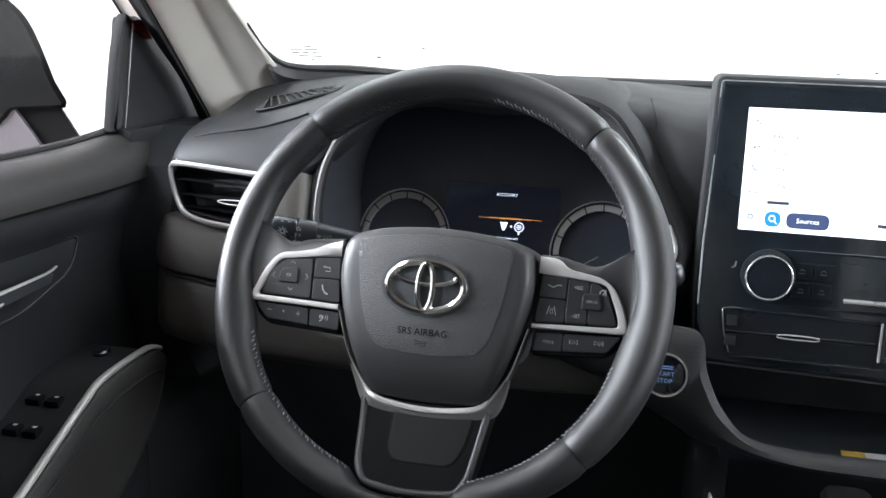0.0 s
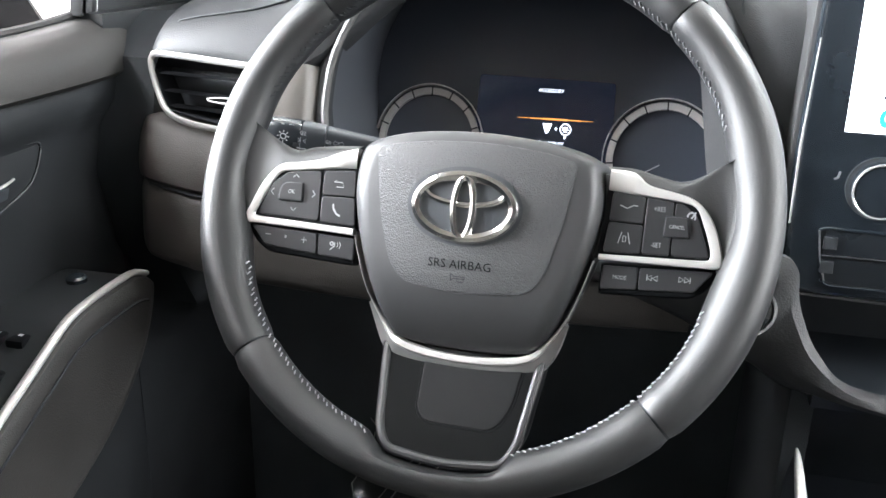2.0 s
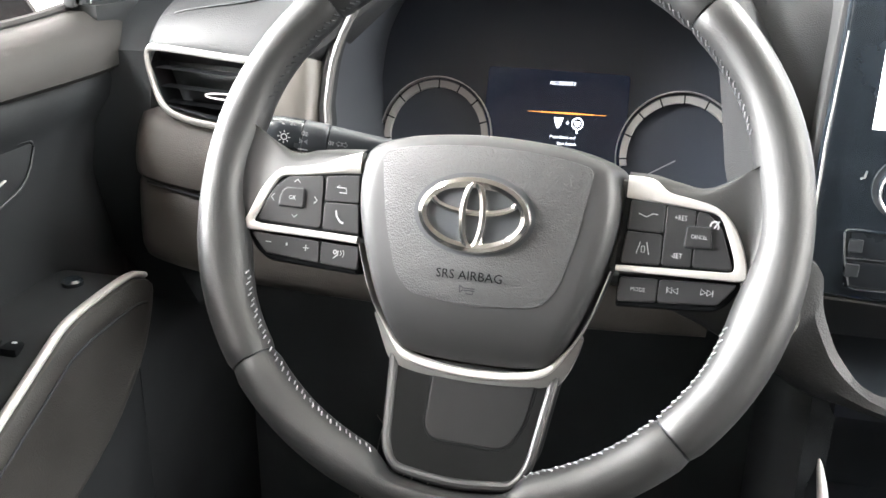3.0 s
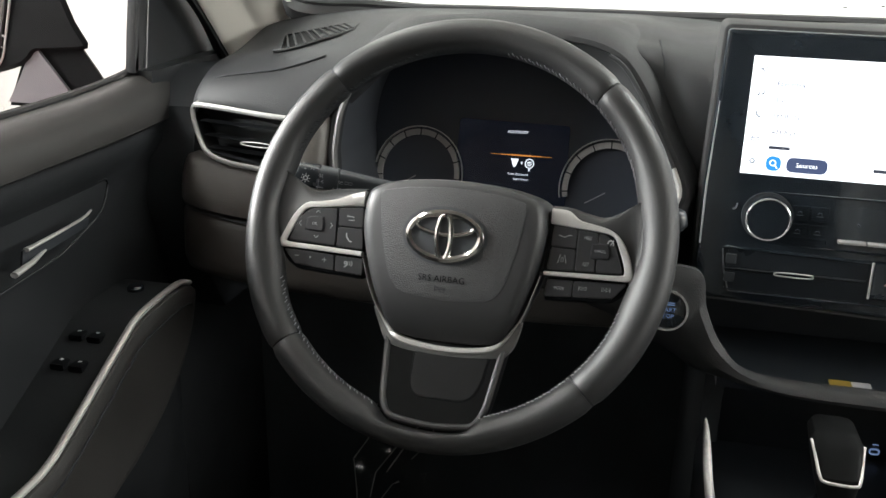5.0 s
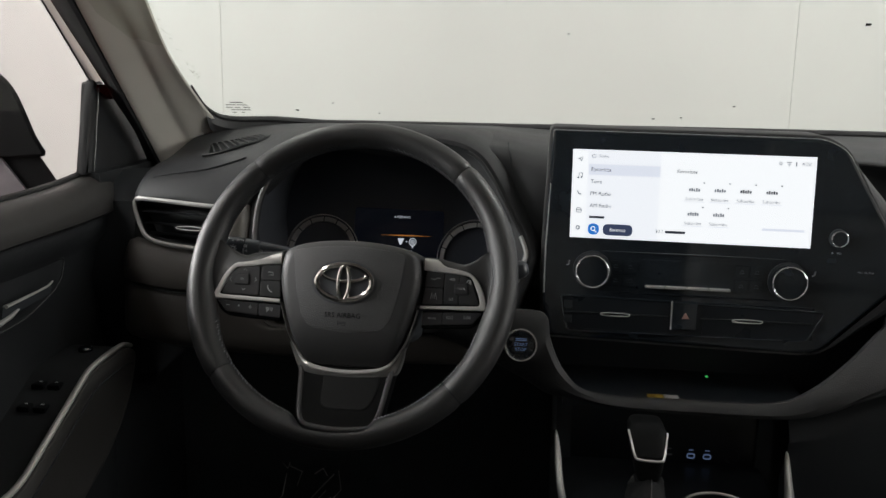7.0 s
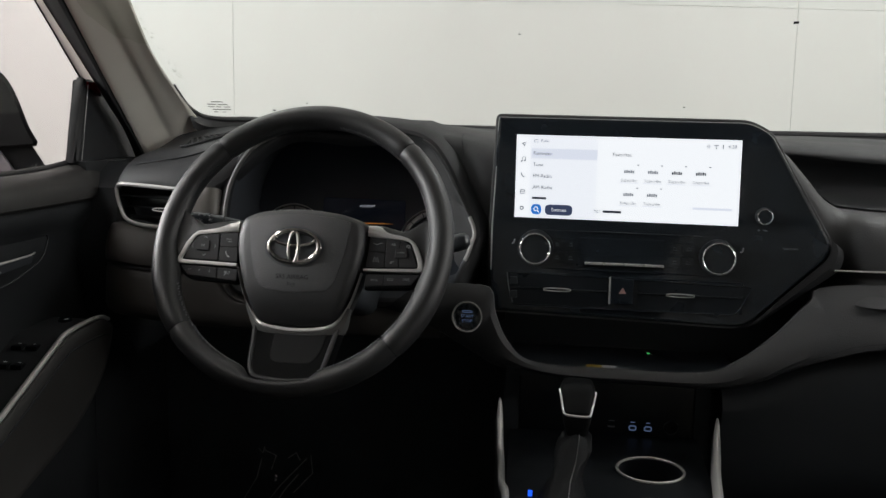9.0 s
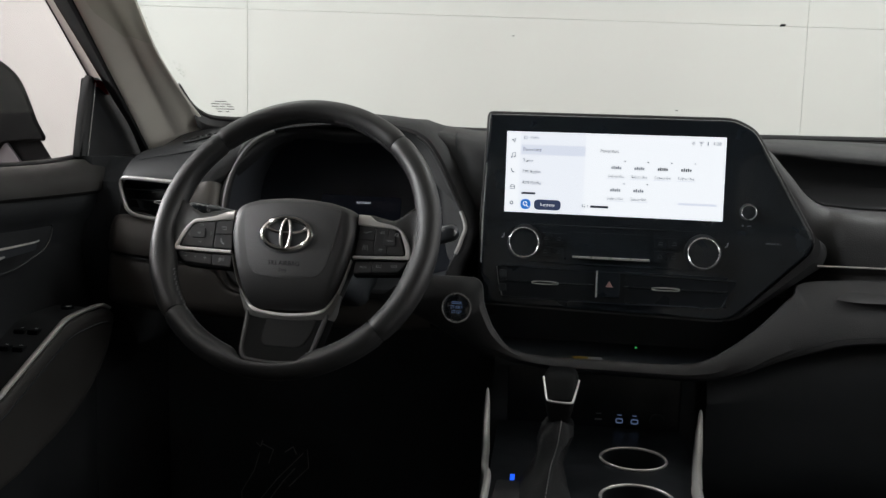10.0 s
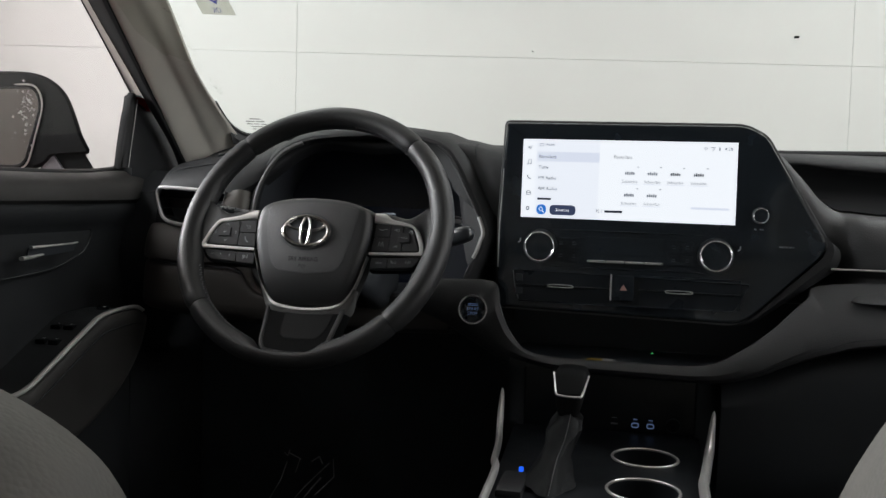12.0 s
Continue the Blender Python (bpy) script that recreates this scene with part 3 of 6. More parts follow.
leather_web(RIGHT_OUT[:9], [(86, 24.0), (101, 23.5), (114, 20.5), (133, 19.5)], (14, 8, 1, -8, -14))


def button(pts, r=1.5, high=1.0, mat="button"):
    o = shrink([(p.x, p.y) for p in rounded(pts, r, 3)], -0.55)
    return part("button", plate(o, SN - 3, SN + high, on_spoke, 0.5), mat, wheel)


def icon(owner, kind, bm):
    part(kind, bm, "ink_dim", owner)


b = button([(-136, -26), (-127, -8), (-117, -0.5), (-94, 1.5), (-93, -27)], 2.5)
icon(b, "icon", merge(stroke([(-113, -3), (-111, -1.2), (-109, -3)], 0.6, on_spoke, SN + 1.3), stroke([(-113, -21), (-111, -22.8), (-109, -21)], 0.6, on_spoke, SN + 1.3), stroke([(-126, -10.5), (-128, -12.5), (-126, -14.5)], 0.6, on_spoke, SN + 1.3), stroke([(-98.5, -10), (-96.5, -12), (-98.5, -14)], 0.6, on_spoke, SN + 1.3)))
part("button_gap", plate([(p.x, p.y) for p in rounded([(-121.5, -6), (-105, -5.5), (-104.5, -17.5), (-123, -17.5)], [5, 1.5, 1.5, 1.5], 3)], SN, SN + 1.35, on_spoke, 0.2), "seam", b)
b = button([(-120, -7), (-106, -6.5), (-105.5, -16.5), (-121.5, -16.5)], [4, 1, 1, 1], 2.4)
icon(b, "icon", words("OK", 2.4, on_spoke, -113, -11.8, SN + 2.4))
b = button([(-91, 1.8), (-70, 3.5), (-69, -11), (-91, -11.2)])
icon(b, "icon", stroke([(-82, -2.6), (-84, -3.6), (-78, -3.6), (-77, -6.4), (-82, -6.4)], 0.6, on_spoke, SN + 1.4))
b = button([(-91, -13), (-69, -12.6), (-67.5, -28), (-91, -27.2)])
icon(b, "icon", stroke([(-83, -16.5), (-82.5, -19.5), (-80, -22.4), (-77.5, -23.2)], 1.2, on_spoke, SN + 1.4))
b = button([(-140, -34.5), (-94, -36.2), (-93, -48.5), (-129, -46)], 1.5, -1.0)
icon(b, "icon", merge(bars([(-130, -126, -39.6, -39.0), (-104, -100, -40.9, -40.3), (-102.3, -101.7, -42.6, -38.6), (-116, -114.6, -40.6, -38.8)], on_spoke, SN - 0.8)))
b = button([(-91.5, -36.2), (-67, -37), (-67, -50), (-91, -48.6)], 1.5, -1.0)
icon(b, "icon", merge(stroke([(-83, -45), (-80, -42.5), (-80, -40)], 0.8, on_spoke, SN - 0.8), ring_disc(-82, -41, 0.7, 1.5, SN - 0.9, SN - 0.8, on_spoke, 14), *[stroke([(-78.4 + 1.7 * k, -43 - 0.8 * k), (-77.5 + 1.7 * k, -41.5), (-78.4 + 1.7 * k, -40 + 0.8 * k)], 0.5, on_spoke, SN - 0.8) for k in range(2)]))

b = button([(80, 3.4), (101, 2), (101, -11.2), (79, -11)])
icon(b, "icon", stroke([(85, -3), (90, -4.4), (94, -2.6), (97, -2.8)], 0.6, on_spoke, SN + 1.4))
b = button([(79, -12.8), (101, -13), (101, -27.2), (77, -28)])
icon(b, "icon", merge(stroke([(86, -23), (88, -17)], 0.6, on_spoke, SN + 1.4), stroke([(94, -23), (92, -17)], 0.6, on_spoke, SN + 1.4), stroke([(89, -19), (91, -19), (91, -22), (89, -22), (89, -19)], 0.5, on_spoke, SN + 1.4)))
b = button([(103, 1.8), (120, 0.6), (120, -26.6), (103, -27)], 1.2)
icon(b, "icon", merge(words("+RES", 2.6, on_spoke, 111.5, -3.4, SN + 1.2), words("-SET", 2.6, on_spoke, 111.5, -22.2, SN + 1.2)))
b = button([(122, 0.4), (128, -0.5), (137, -7), (146, -26), (122, -26.5)], 2)
icon(b, "icon", merge(ring_disc(132.5, -6.0, 2.0, 3.0, SN + 1.05, SN + 1.2, on_spoke, 16, -30, 210), stroke([(132.5, -6.8), (135.2, -3.2)], 0.9, on_spoke, SN + 1.25), stroke([(128.6, -8.0), (131.4, -8.6)], 0.9, on_spoke, SN + 1.25)))
part("button_gap", plate([(p.x, p.y) for p in rounded([(115.5, -6.5), (131, -6), (133.5, -17.5), (115, -17.8)], 1.5, 3)], SN, SN + 1.35, on_spoke, 0.2), "seam", b)
b = button([(116.5, -7.5), (130, -7), (132, -16.5), (116, -16.8)], 1.4, 2.4)
icon(b, "icon", words("CANCEL", 1.9, on_spoke, 123.8, -11.9, SN + 2.4))
b = button([(78, -37), (101, -36.2), (101, -48.5), (77, -50)], 1.5, -1.0)
icon(b, "icon", words("MODE", 2.4, on_spoke, 89.5, -42.8, SN - 1.0))
b = button([(103, -36.2), (150, -34.4), (139, -46.2), (103, -48.4)], 1.5, -1.0)
skip = []
for cu, way in ((113, -1), (131, 1)):
    for du in (-2.2, 1.6):
        skip.append(stroke([(cu + du, -42.6 + (cu - 113) * 0.05), (cu + du + way * 3.2, -41.0 + (cu - 113) * 0.05), (cu + du, -39.4 + (cu - 113) * 0.05), (cu + du, -42.6 + (cu - 113) * 0.05)], 0.5, on_spoke, SN - 0.8))
    skip.append(stroke([(cu + way * 5.2, -42.8 + (cu - 113) * 0.05), (cu + way * 5.2, -39.2 + (cu - 113) * 0.05)], 0.6, on_spoke, SN - 0.8))
icon(b, "icon", merge(*skip))

# Column shroud behind the wheel.
column = thing("steering_column", (0.005, 0.75, 0.95), "black plastic steering column shroud", "steering column")
col_rings = []
for d, w, h in ((0.035, 0.050, 0.045), (0.06, 0.062, 0.055), (0.13, 0.062, 0.055), (0.22, 0.05, 0.05)):
    c = HUB + Vector((0.005, 0, -0.012)) - WHEEL_OUT * d
    col_rings.append([c + Vector((p.x, 0, 0)) + WHEEL_UP * p.y for p in rounded([(-w, -h), (w, -h), (w, h * 0.8), (-w, h * 0.8)], 0.02, 4)])
part("shroud", loft(col_rings, True, True, True), "black", column)


# ---- stalks ----
def stalk(name, tip, root, label, icons):
    tip, root = Vector(tip), Vector(root)
    ob = thing(name, root, label, "control stalk")
    d = (tip - root).normalized()
    up = Vector((0, 0, 1))
    up = (up - d * up.dot(d)).normalized()
    side = d.cross(up)
    length = (tip - root).length

    def ring(t, w, h):
        c = root + d * (length * t)
        return [c + side * p.x + up * p.y for p in rounded([(-w, -h), (w, -h), (w, h), (-w, h)], min(w, h) * 0.8, 5)]
    part("lever", loft([ring(0, 0.005, 0.005), ring(0.3, 0.006, 0.0062), ring(0.60, 0.0085, 0.0092), ring(0.672, 0.0090, 0.0100)], True, True, True), "black", ob)
    part("dial", loft([ring(0.677, 0.0088, 0.0097), ring(0.684, 0.0094, 0.0105), ring(0.795, 0.0098, 0.0110)], True, True, True), "black", ob)
    part("end_knob", loft([ring(0.800, 0.0095, 0.0107), ring(0.807, 0.0101, 0.0114), ring(0.92, 0.0099, 0.0111), ring(0.965, 0.0086, 0.0098), ring(0.99, 0.0060, 0.0070), ring(1.0, 0.0025, 0.003)], True, True, True), "gloss_soft", ob)
    if icons:
        near = -side if side.y > 0 else side

        def face(u, v, n):
            """u from the tip, all in millimetres; the symbols stand upright."""
            return tip - d * (u * 0.001) + up * (v * 0.001) + near * (n * 0.001)

        def lamp_icon(u, v, k, n):
            half = [(u - k * 1.1 * math.cos(radians(q)), v + k * math.sin(radians(q))) for q in range(-90, 91, 30)]
            return [stroke(half + [half[0]], k * 0.32, face, n)] + [stroke([(u + k * 0.5, v + k * e), (u + k * 1.7, v + k * e - k * 0.3)], k * 0.3, face, n) for e in (-0.75, 0.0, 0.75)]
        part("icon", merge(ring_disc(18, 0.0, 1.7, 2.4, 10.3, 10.45, face, 16), *[stroke([(18 + 3.1 * math.cos(a), 3.1 * math.sin(a)), (18 + 4.5 * math.cos(a), 4.5 * math.sin(a))], 0.65, face, 10.45) for a in (radians(45 * k) for k in range(8))]), "ink", ob)
        part("icon", merge(*lamp_icon(23.0, 8.0, 1.5, 8.4), stroke([(15.5, 8.6), (18.5, 7.6)], 1.6, face, 8.6)), "ink", ob)
        part("icon", merge(*lamp_icon(32.0, 4.6, 1.5, 10.2)), "ink", ob)
        part("icon", merge(*[stroke([(32 + e * 0.7, -1.2), (32 + e * 3.0, -1.2 + h * 1.5)], 0.5, face, 10.2) for e in (-1, 1) for h in (-1, 0, 1)]), "ink_dim", ob)
        part("icon", merge(*lamp_icon(51.0, 0.6, 1.35, 9.4)), "ink", ob)
        for way in (-1, 1):
            part("icon", stroke([(59 + way * 0.4, 1.9), (59 + way * 0.4, -0.3), (59 + way * 2.2, -0.3), (59 + way * 2.2, -1.2), (59 + way * 4.0, 0.8), (59 + way * 2.2, 2.8), (59 + way * 2.2, 1.9), (59 + way * 0.4, 1.9)], 0.45, face, 9.4), "ink_dim", ob)
        for u0, u1, v in ((28.5, 35.5, -7.2), (44.0, 46.0, -6.2), (48.5, 53.0, -5.4)):
            part("icon", bars([(u0, u1, v - 0.5, v + 0.5)], face, 9.8), "ink_dim", ob)
    return ob


stalk("light_stalk", (-0.176, 0.714, 1.037), (-0.030, 0.742, 1.016), "black light switch stalk with printed symbols", True)
stalk("wiper_stalk", (0.196, 0.715, 1.022), (0.05, 0.77, 0.975), "black wiper switch stalk", False)


# ---- dashboard ----
dash = thing("dashboard", (0.4, 1.0, 0.85), "dark grey soft dashboard with grey trim", "dashboard")


def cowl_y(x):
    return 1.147 + 0.061 * x - 0.209 * (x - 0.35) ** 2


def stations(rows, n_x=5, n_p=4):
    """Loft a surface from profiles (x, [(y, z), ...]) across the car."""
    prof = [[Vector((x, y, z)) for y, z in pts] for x, pts in rows]
    across = [catmull([p[i] for p in prof], n_x) for i in range(len(prof[0]))]
    rings = [catmull([a[j] for a in across], n_p) for j in range(len(across[0]))]
    return loft(rings, False)


PAD_ROWS = []
for x, p in (
    (-0.349, [(1.01, 1.106), (0.957, 1.102), (0.905, 1.096), (0.872, 1.082), (0.858, 1.064), (0.87, 1.052)]),
    (-0.331, [(1.03, 1.136), (0.96, 1.118), (0.90, 1.110), (0.864, 1.094), (0.847, 1.070), (0.86, 1.055)]),
    (-0.27, [(1.06, 1.152), (0.97, 1.131), (0.90, 1.122), (0.852, 1.101), (0.834, 1.070), (0.85, 1.055)]),
    (-0.19, [(1.09, 1.160), (1.0, 1.154), (0.90, 1.140), (0.850, 1.110), (0.828, 1.068), (0.85, 1.055)]),
    (-0.10, [(1.105, 1.161), (1.0, 1.163), (0.92, 1.154), (0.885, 1.150), (0.88, 1.140), (0.90, 1.13)]),
    (0.0, [(1.12, 1.161), (1.0, 1.165), (0.93, 1.157), (0.89, 1.152), (0.885, 1.142), (0.90, 1.13)]),
    (0.12, [(1.135, 1.160), (1.0, 1.163), (0.92, 1.154), (0.885, 1.150), (0.88, 1.138), (0.90, 1.12)]),
    (0.160, [(1.142, 1.158), (1.02, 1.157), (0.93, 1.150), (0.890, 1.140), (0.878, 1.105), (0.868, 0.97)]),
    (0.19, [(1.145, 1.157), (1.02, 1.151), (0.93, 1.145), (0.882, 1.133), (0.862, 1.100), (0.850, 0.97)]),
    (0.215, [(1.148, 1.155), (1.02, 1.150), (0.93, 1.144), (0.880, 1.131), (0.858, 1.100), (0.848, 0.97)]),
    (0.26, [(1.15, 1.153), (1.02, 1.152), (0.92, 1.149), (0.875, 1.138), (0.860, 1.11), (0.870, 1.00)]),
    (0.40, [(1.155, 1.158), (1.02, 1.155), (0.93, 1.150), (0.89, 1.140), (0.88, 1.11), (0.89, 1.06)]),
    (0.56, [(1.155, 1.156), (1.05, 1.152), (0.98, 1.147), (0.955, 1.140), (0.95, 1.125), (0.97, 1.10)]),
    (0.63, [(1.152, 1.155), (1.06, 1.151), (0.985, 1.145), (0.960, 1.138), (0.953, 1.130), (0.97, 1.12)]),
    (0.70, [(1.15, 1.155), (1.06, 1.149), (0.985, 1.141), (0.960, 1.134), (0.953, 1.124), (0.97, 1.115)]),
    (0.78, [(1.14, 1.153), (1.06, 1.146), (0.985, 1.136), (0.960, 1.129), (0.953, 1.118), (0.97, 1.108)]),
    (0.90, [(1.12, 1.148), (1.06, 1.141), (0.99, 1.130), (0.965, 1.123), (0.957, 1.110), (0.975, 1.10)]),
    (1.165, [(1.04, 1.135), (1.02, 1.130), (0.98, 1.125), (0.955, 1.115), (0.950, 1.10), (0.97, 1.08)]),
):
    PAD_ROWS.append((x, p))
part("top_pad", stations(PAD_ROWS), "dash", dash, "dark grey grained dashboard top")

# Defroster grille: dark slot, slanted fins, and the seam in the pad.
FAR_EDGE = (Vector((-0.279, 0.972, 1.1315)), Vector((-0.190, 0.993, 1.1500)))
NEAR_EDGE = [Vector(p) for p in ((-0.263, 0.896, 1.1235), (-0.241, 0.894, 1.1275), (-0.214, 0.899, 1.1355), (-0.191, 0.915, 1.1432), (-0.182, 0.936, 1.1470))]
RISE = Vector((-0.18, -0.20, 0.96)) * 0.0016


def far_at(t):
    return FAR_EDGE[0].lerp(FAR_EDGE[1], t) + RISE


near_line = catmull([tuple(p + RISE) for p in NEAR_EDGE], 8)


def near_at(t):
    return near_line[max(0, min(len(near_line) - 1, round(t * (len(near_line) - 1))))]


part("defroster_slot", loft([[far_at(i / 24).lerp(near_at(i / 24), j / 4) for j in range(5)] for i in range(25)], False), "mirror_shell", dash)
for i in range(10):
    t = 0.01 + 0.085 * i
    part("defroster_fin", tube([far_at(t) + RISE * 0.5, far_at(t).lerp(near_at(t + 0.22), 0.5) + RISE * 0.8, near_at(t + 0.22) + RISE * 0.5], 0.0015, 6, False, 1.2), "dash", dash)
part("defroster_rim", tube([far_at(i / 12) for i in range(13)] + [near_at(1 - i / 12) for i in range(13)], 0.0017, 6, True), "dash", dash)
part("defroster_end", loft([[far_at(0), near_at(0), near_at(0.12)], [far_at(0) + RISE, near_at(0) + RISE, near_at(0.12) + RISE]], True, True, True), "dash", dash)
part("pad_seam", tube(catmull([(-0.322, 0.863, 1.0965), (-0.302, 0.861, 1.1010), (-0.272, 0.8585, 1.1058), (-0.242, 0.858, 1.1110), (-0.210, 0.864, 1.1203), (-0.192, 0.8695, 1.1268)], 5), 0.0011, 6), "seam", dash)

# Instrument hood.
HOOD = [(-0.155, 0.970), (-0.166, 1.019), (-0.168, 1.040), (-0.163, 1.079), (-0.142, 1.120), (-0.112, 1.141), (-0.07, 1.151), (0.005, 1.156), (0.08, 1.151), (0.120, 1.138), (0.143, 1.112), (0.160, 1.083), (0.190, 1.027), (0.189, 1.004), (0.175, 0.972), (0.13, 0.928), (-0.11, 0.928)]


def hood_y(z):
    return 0.822 + (z - 1.024) * math.tan(radians(18))


hood = [(p.x, p.y) for p in catmull([(x, z, 0) for x, z in HOOD], 4, True)]


def hood_ring(grow, back, top=9.0):
    return [Vector((x, hood_y(z) + back, min(z, top))) for x, z in shrink(hood, -grow)]


part("instrument_hood", loft([hood_ring(0.000, 0.006), hood_ring(0.002, 0.0), hood_ring(0.007, 0.0), hood_ring(0.013, 0.006), hood_ring(0.020, 0.03), hood_ring(0.026, 0.08, 1.170), hood_ring(0.03, 0.15, 1.160)]), "dash", dash)


def lip(x, z):
    """Width of the flat lip, which runs over the upper right of the opening."""
    return 0.019 * max(0.0, min(1.0, (z - 1.045) / 0.04)) * max(0.0, min(1.0, (x - 0.02) / 0.09))


def lip_ring(extra, back):
    inward = shrink(hood, 1.0)
    return [Vector((x + (u - x) * (lip(x, z) + extra), hood_y(z) + back, z + (v - z) * (lip(x, z) + extra))) for (x, z), (u, v) in zip(hood, inward)]


part("hood_lip", loft([hood_ring(0.0005, 0.004), lip_ring(0.0005, 0.010), lip_ring(0.001, 0.016)]), "dash", dash, "dark flat lip of the hood")
part("hood_tunnel", loft([lip_ring(0.001, 0.016), lip_ring(0.003, 0.05), lip_ring(0.006, 0.17)], True, False, True), "tunnel", dash)
side_l = [Vector((x, hood_y(z) - 0.001, z)) for x, z in hood if x < -0.10 and z > 1.0]
side_r = [Vector((x, hood_y(z) - 0.001, z)) for x, z in hood if x > 0.105 and z > 1.03]
low_r = [Vector((x, hood_y(z) - 0.001, z)) for x, z in hood if x > 0.12 and 0.975 < z < 1.045]
part("hood_trim", tube(side_l, 0.0034, 8, False, 1.0, (0, 1, 0)), "trim_grey", dash, "satin grey bezel edge")
part("hood_trim", tube(side_r, 0.0024, 8, False, 1.0, (0, 1, 0)), "dash", dash, "dark bezel edge")
part("hood_trim", tube(low_r, 0.0028, 8, False, 1.0, (0, 1, 0)), "satin_mid", dash, "bright satin bezel end")
part("flank_seam", tube(catmull([(0.161, 0.935, 1.1505), (0.163, 0.905, 1.1455), (0.166, 0.886, 1.1375), (0.169, 0.878, 1.120)], 5), 0.0011, 6), "seam", dash)

part("stack_filler", box(0.197, 0.236, 0.880, 1.02, 0.88, 1.105, 0.01), "dash", dash)
# Dash end cap; its dark colour also puts in the shade beside the door.
part("end_cap", loft([[Vector((x, y, z)) for y, z in ((0.862, 1.062), (0.85, 1.02), (0.838, 0.96), (0.85, 0.88), (0.90, 0.80), (1.05, 0.80), (1.05, 1.09), (0.93, 1.098))] for x in (-0.41, -0.347)], True, True, True), "seam", dash)
tagged(part("kick_panel", box(-0.43, -0.398, 0.86, 1.2, 0.36, 1.10), "door_dark"), "dark kick panel beside the footwell", "panel", kind="structure")

# Instruments.
cluster = thing("instrument_cluster", (0.005, 0.96, 1.0), "dark instrument display with two grey dial rings, lit", "instrument cluster")
TIL = radians(18)


def on_cluster(x, z, n):
    """n: metres towards the driver from the dial face."""
    return Vector((x, 0.96 + (z - 1.035) * math.tan(TIL), z)) + Vector((0, -math.cos(TIL), math.sin(TIL))) * n


part("face", plate([(p.x, p.y) for p in rounded([(-0.18, 0.90), (0.20, 0.90), (0.20, 1.15), (-0.18, 1.15)], 0.01, 3)], -0.004, 0, on_cluster, 0.001), "dial_face", cluster)
part("screen", plate([(p.x, p.y) for p in rounded([(-0.062, 0.925), (0.072, 0.925), (0.070, 1.046), (-0.060, 1.048)], 0.004, 3)], 0.0, 0.0012, on_cluster, 0.0004), "display", cluster, "dim blue-black lit display")
for cx, cz, r in ((-0.105, 0.982, 0.054), (0.119, 0.979, 0.056)):
    dial = part("dial_ring", ring_disc(cx, cz, r * 0.82, r * 0.93, 0.0, 0.006, on_cluster, 60, -12, 192), "dial_grey", cluster, "grey dial ring with dark marks")
    part("dial_edge", ring_disc(cx, cz, r * 0.985, r * 1.0, 0.0, 0.007, on_cluster, 60, -12, 192), "satin", dial)
    for k in range(9):
        a = radians(-5 + 23.75 * k)
        part("tick", stroke([(cx + r * 0.80 * math.cos(a), cz + r * 0.80 * math.sin(a)), (cx + r * 0.96 * math.cos(a), cz + r * 0.96 * math.sin(a))], 0.0014, on_cluster, 0.0064), "seam", dial)
    part("needle", stroke([(cx - r * 0.05, cz - r * 0.05), (cx - r * 0.45, cz - r * 0.28)], 0.0012, on_cluster, 0.004), "ink_dim", dial)
part("lit_text", words("ACCESSORY", 0.0031, on_cluster, 0.010, 1.036, 0.0014), "lit_white", cluster, "white lit word")
for u0, u1, w in ((-0.020, 0.052, 0.0005), (-0.008, 0.040, 0.0011), (0.004, 0.028, 0.0016)):
    part("lit_line", bars([(u0, u1, 1.0105 - w / 2, 1.0105 + w / 2)], on_cluster, 0.0014 + w * 0.1), "lit_orange", cluster, "glowing orange line")
part("lit_pedal", loft([[on_cluster(x, z, n) for x, z in ((0.0045, 1.0065), (0.0135, 1.0065), (0.0115, 1.0005), (0.0100, 0.9975), (0.0080, 0.9975), (0.0065, 1.0005))] for n in (0.0013, 0.0016)], True, True, True), "lit_white", cluster, "white lit pedal symbol")
part("lit_plus", bars([(0.0160, 0.0190, 1.0018, 1.0026), (0.0171, 0.0179, 1.0007, 1.0037)], on_cluster, 0.0015), "lit_white", cluster)
part("lit_switch", merge(ring_disc(0.0265, 1.002, 0.0044, 0.0054, 0.0013, 0.0016, on_cluster, 28), bars([(0.0240, 0.0290, 1.0030, 1.0040), (0.0235, 0.0295, 1.0012, 1.0022), (0.0245, 0.0285, 0.9994, 1.0003), (0.0257, 0.0273, 0.9935, 0.9966)], on_cluster, 0.0015)), "lit_white", cluster, "white lit start switch symbol")
part("lit_text", words("Press Brake and", 0.0026, on_cluster, 0.014, 0.9895, 0.0014), "lit_white", cluster)
part("lit_text", words("Start Switch", 0.0026, on_cluster, 0.018, 0.9840, 0.0014), "lit_white", cluster)


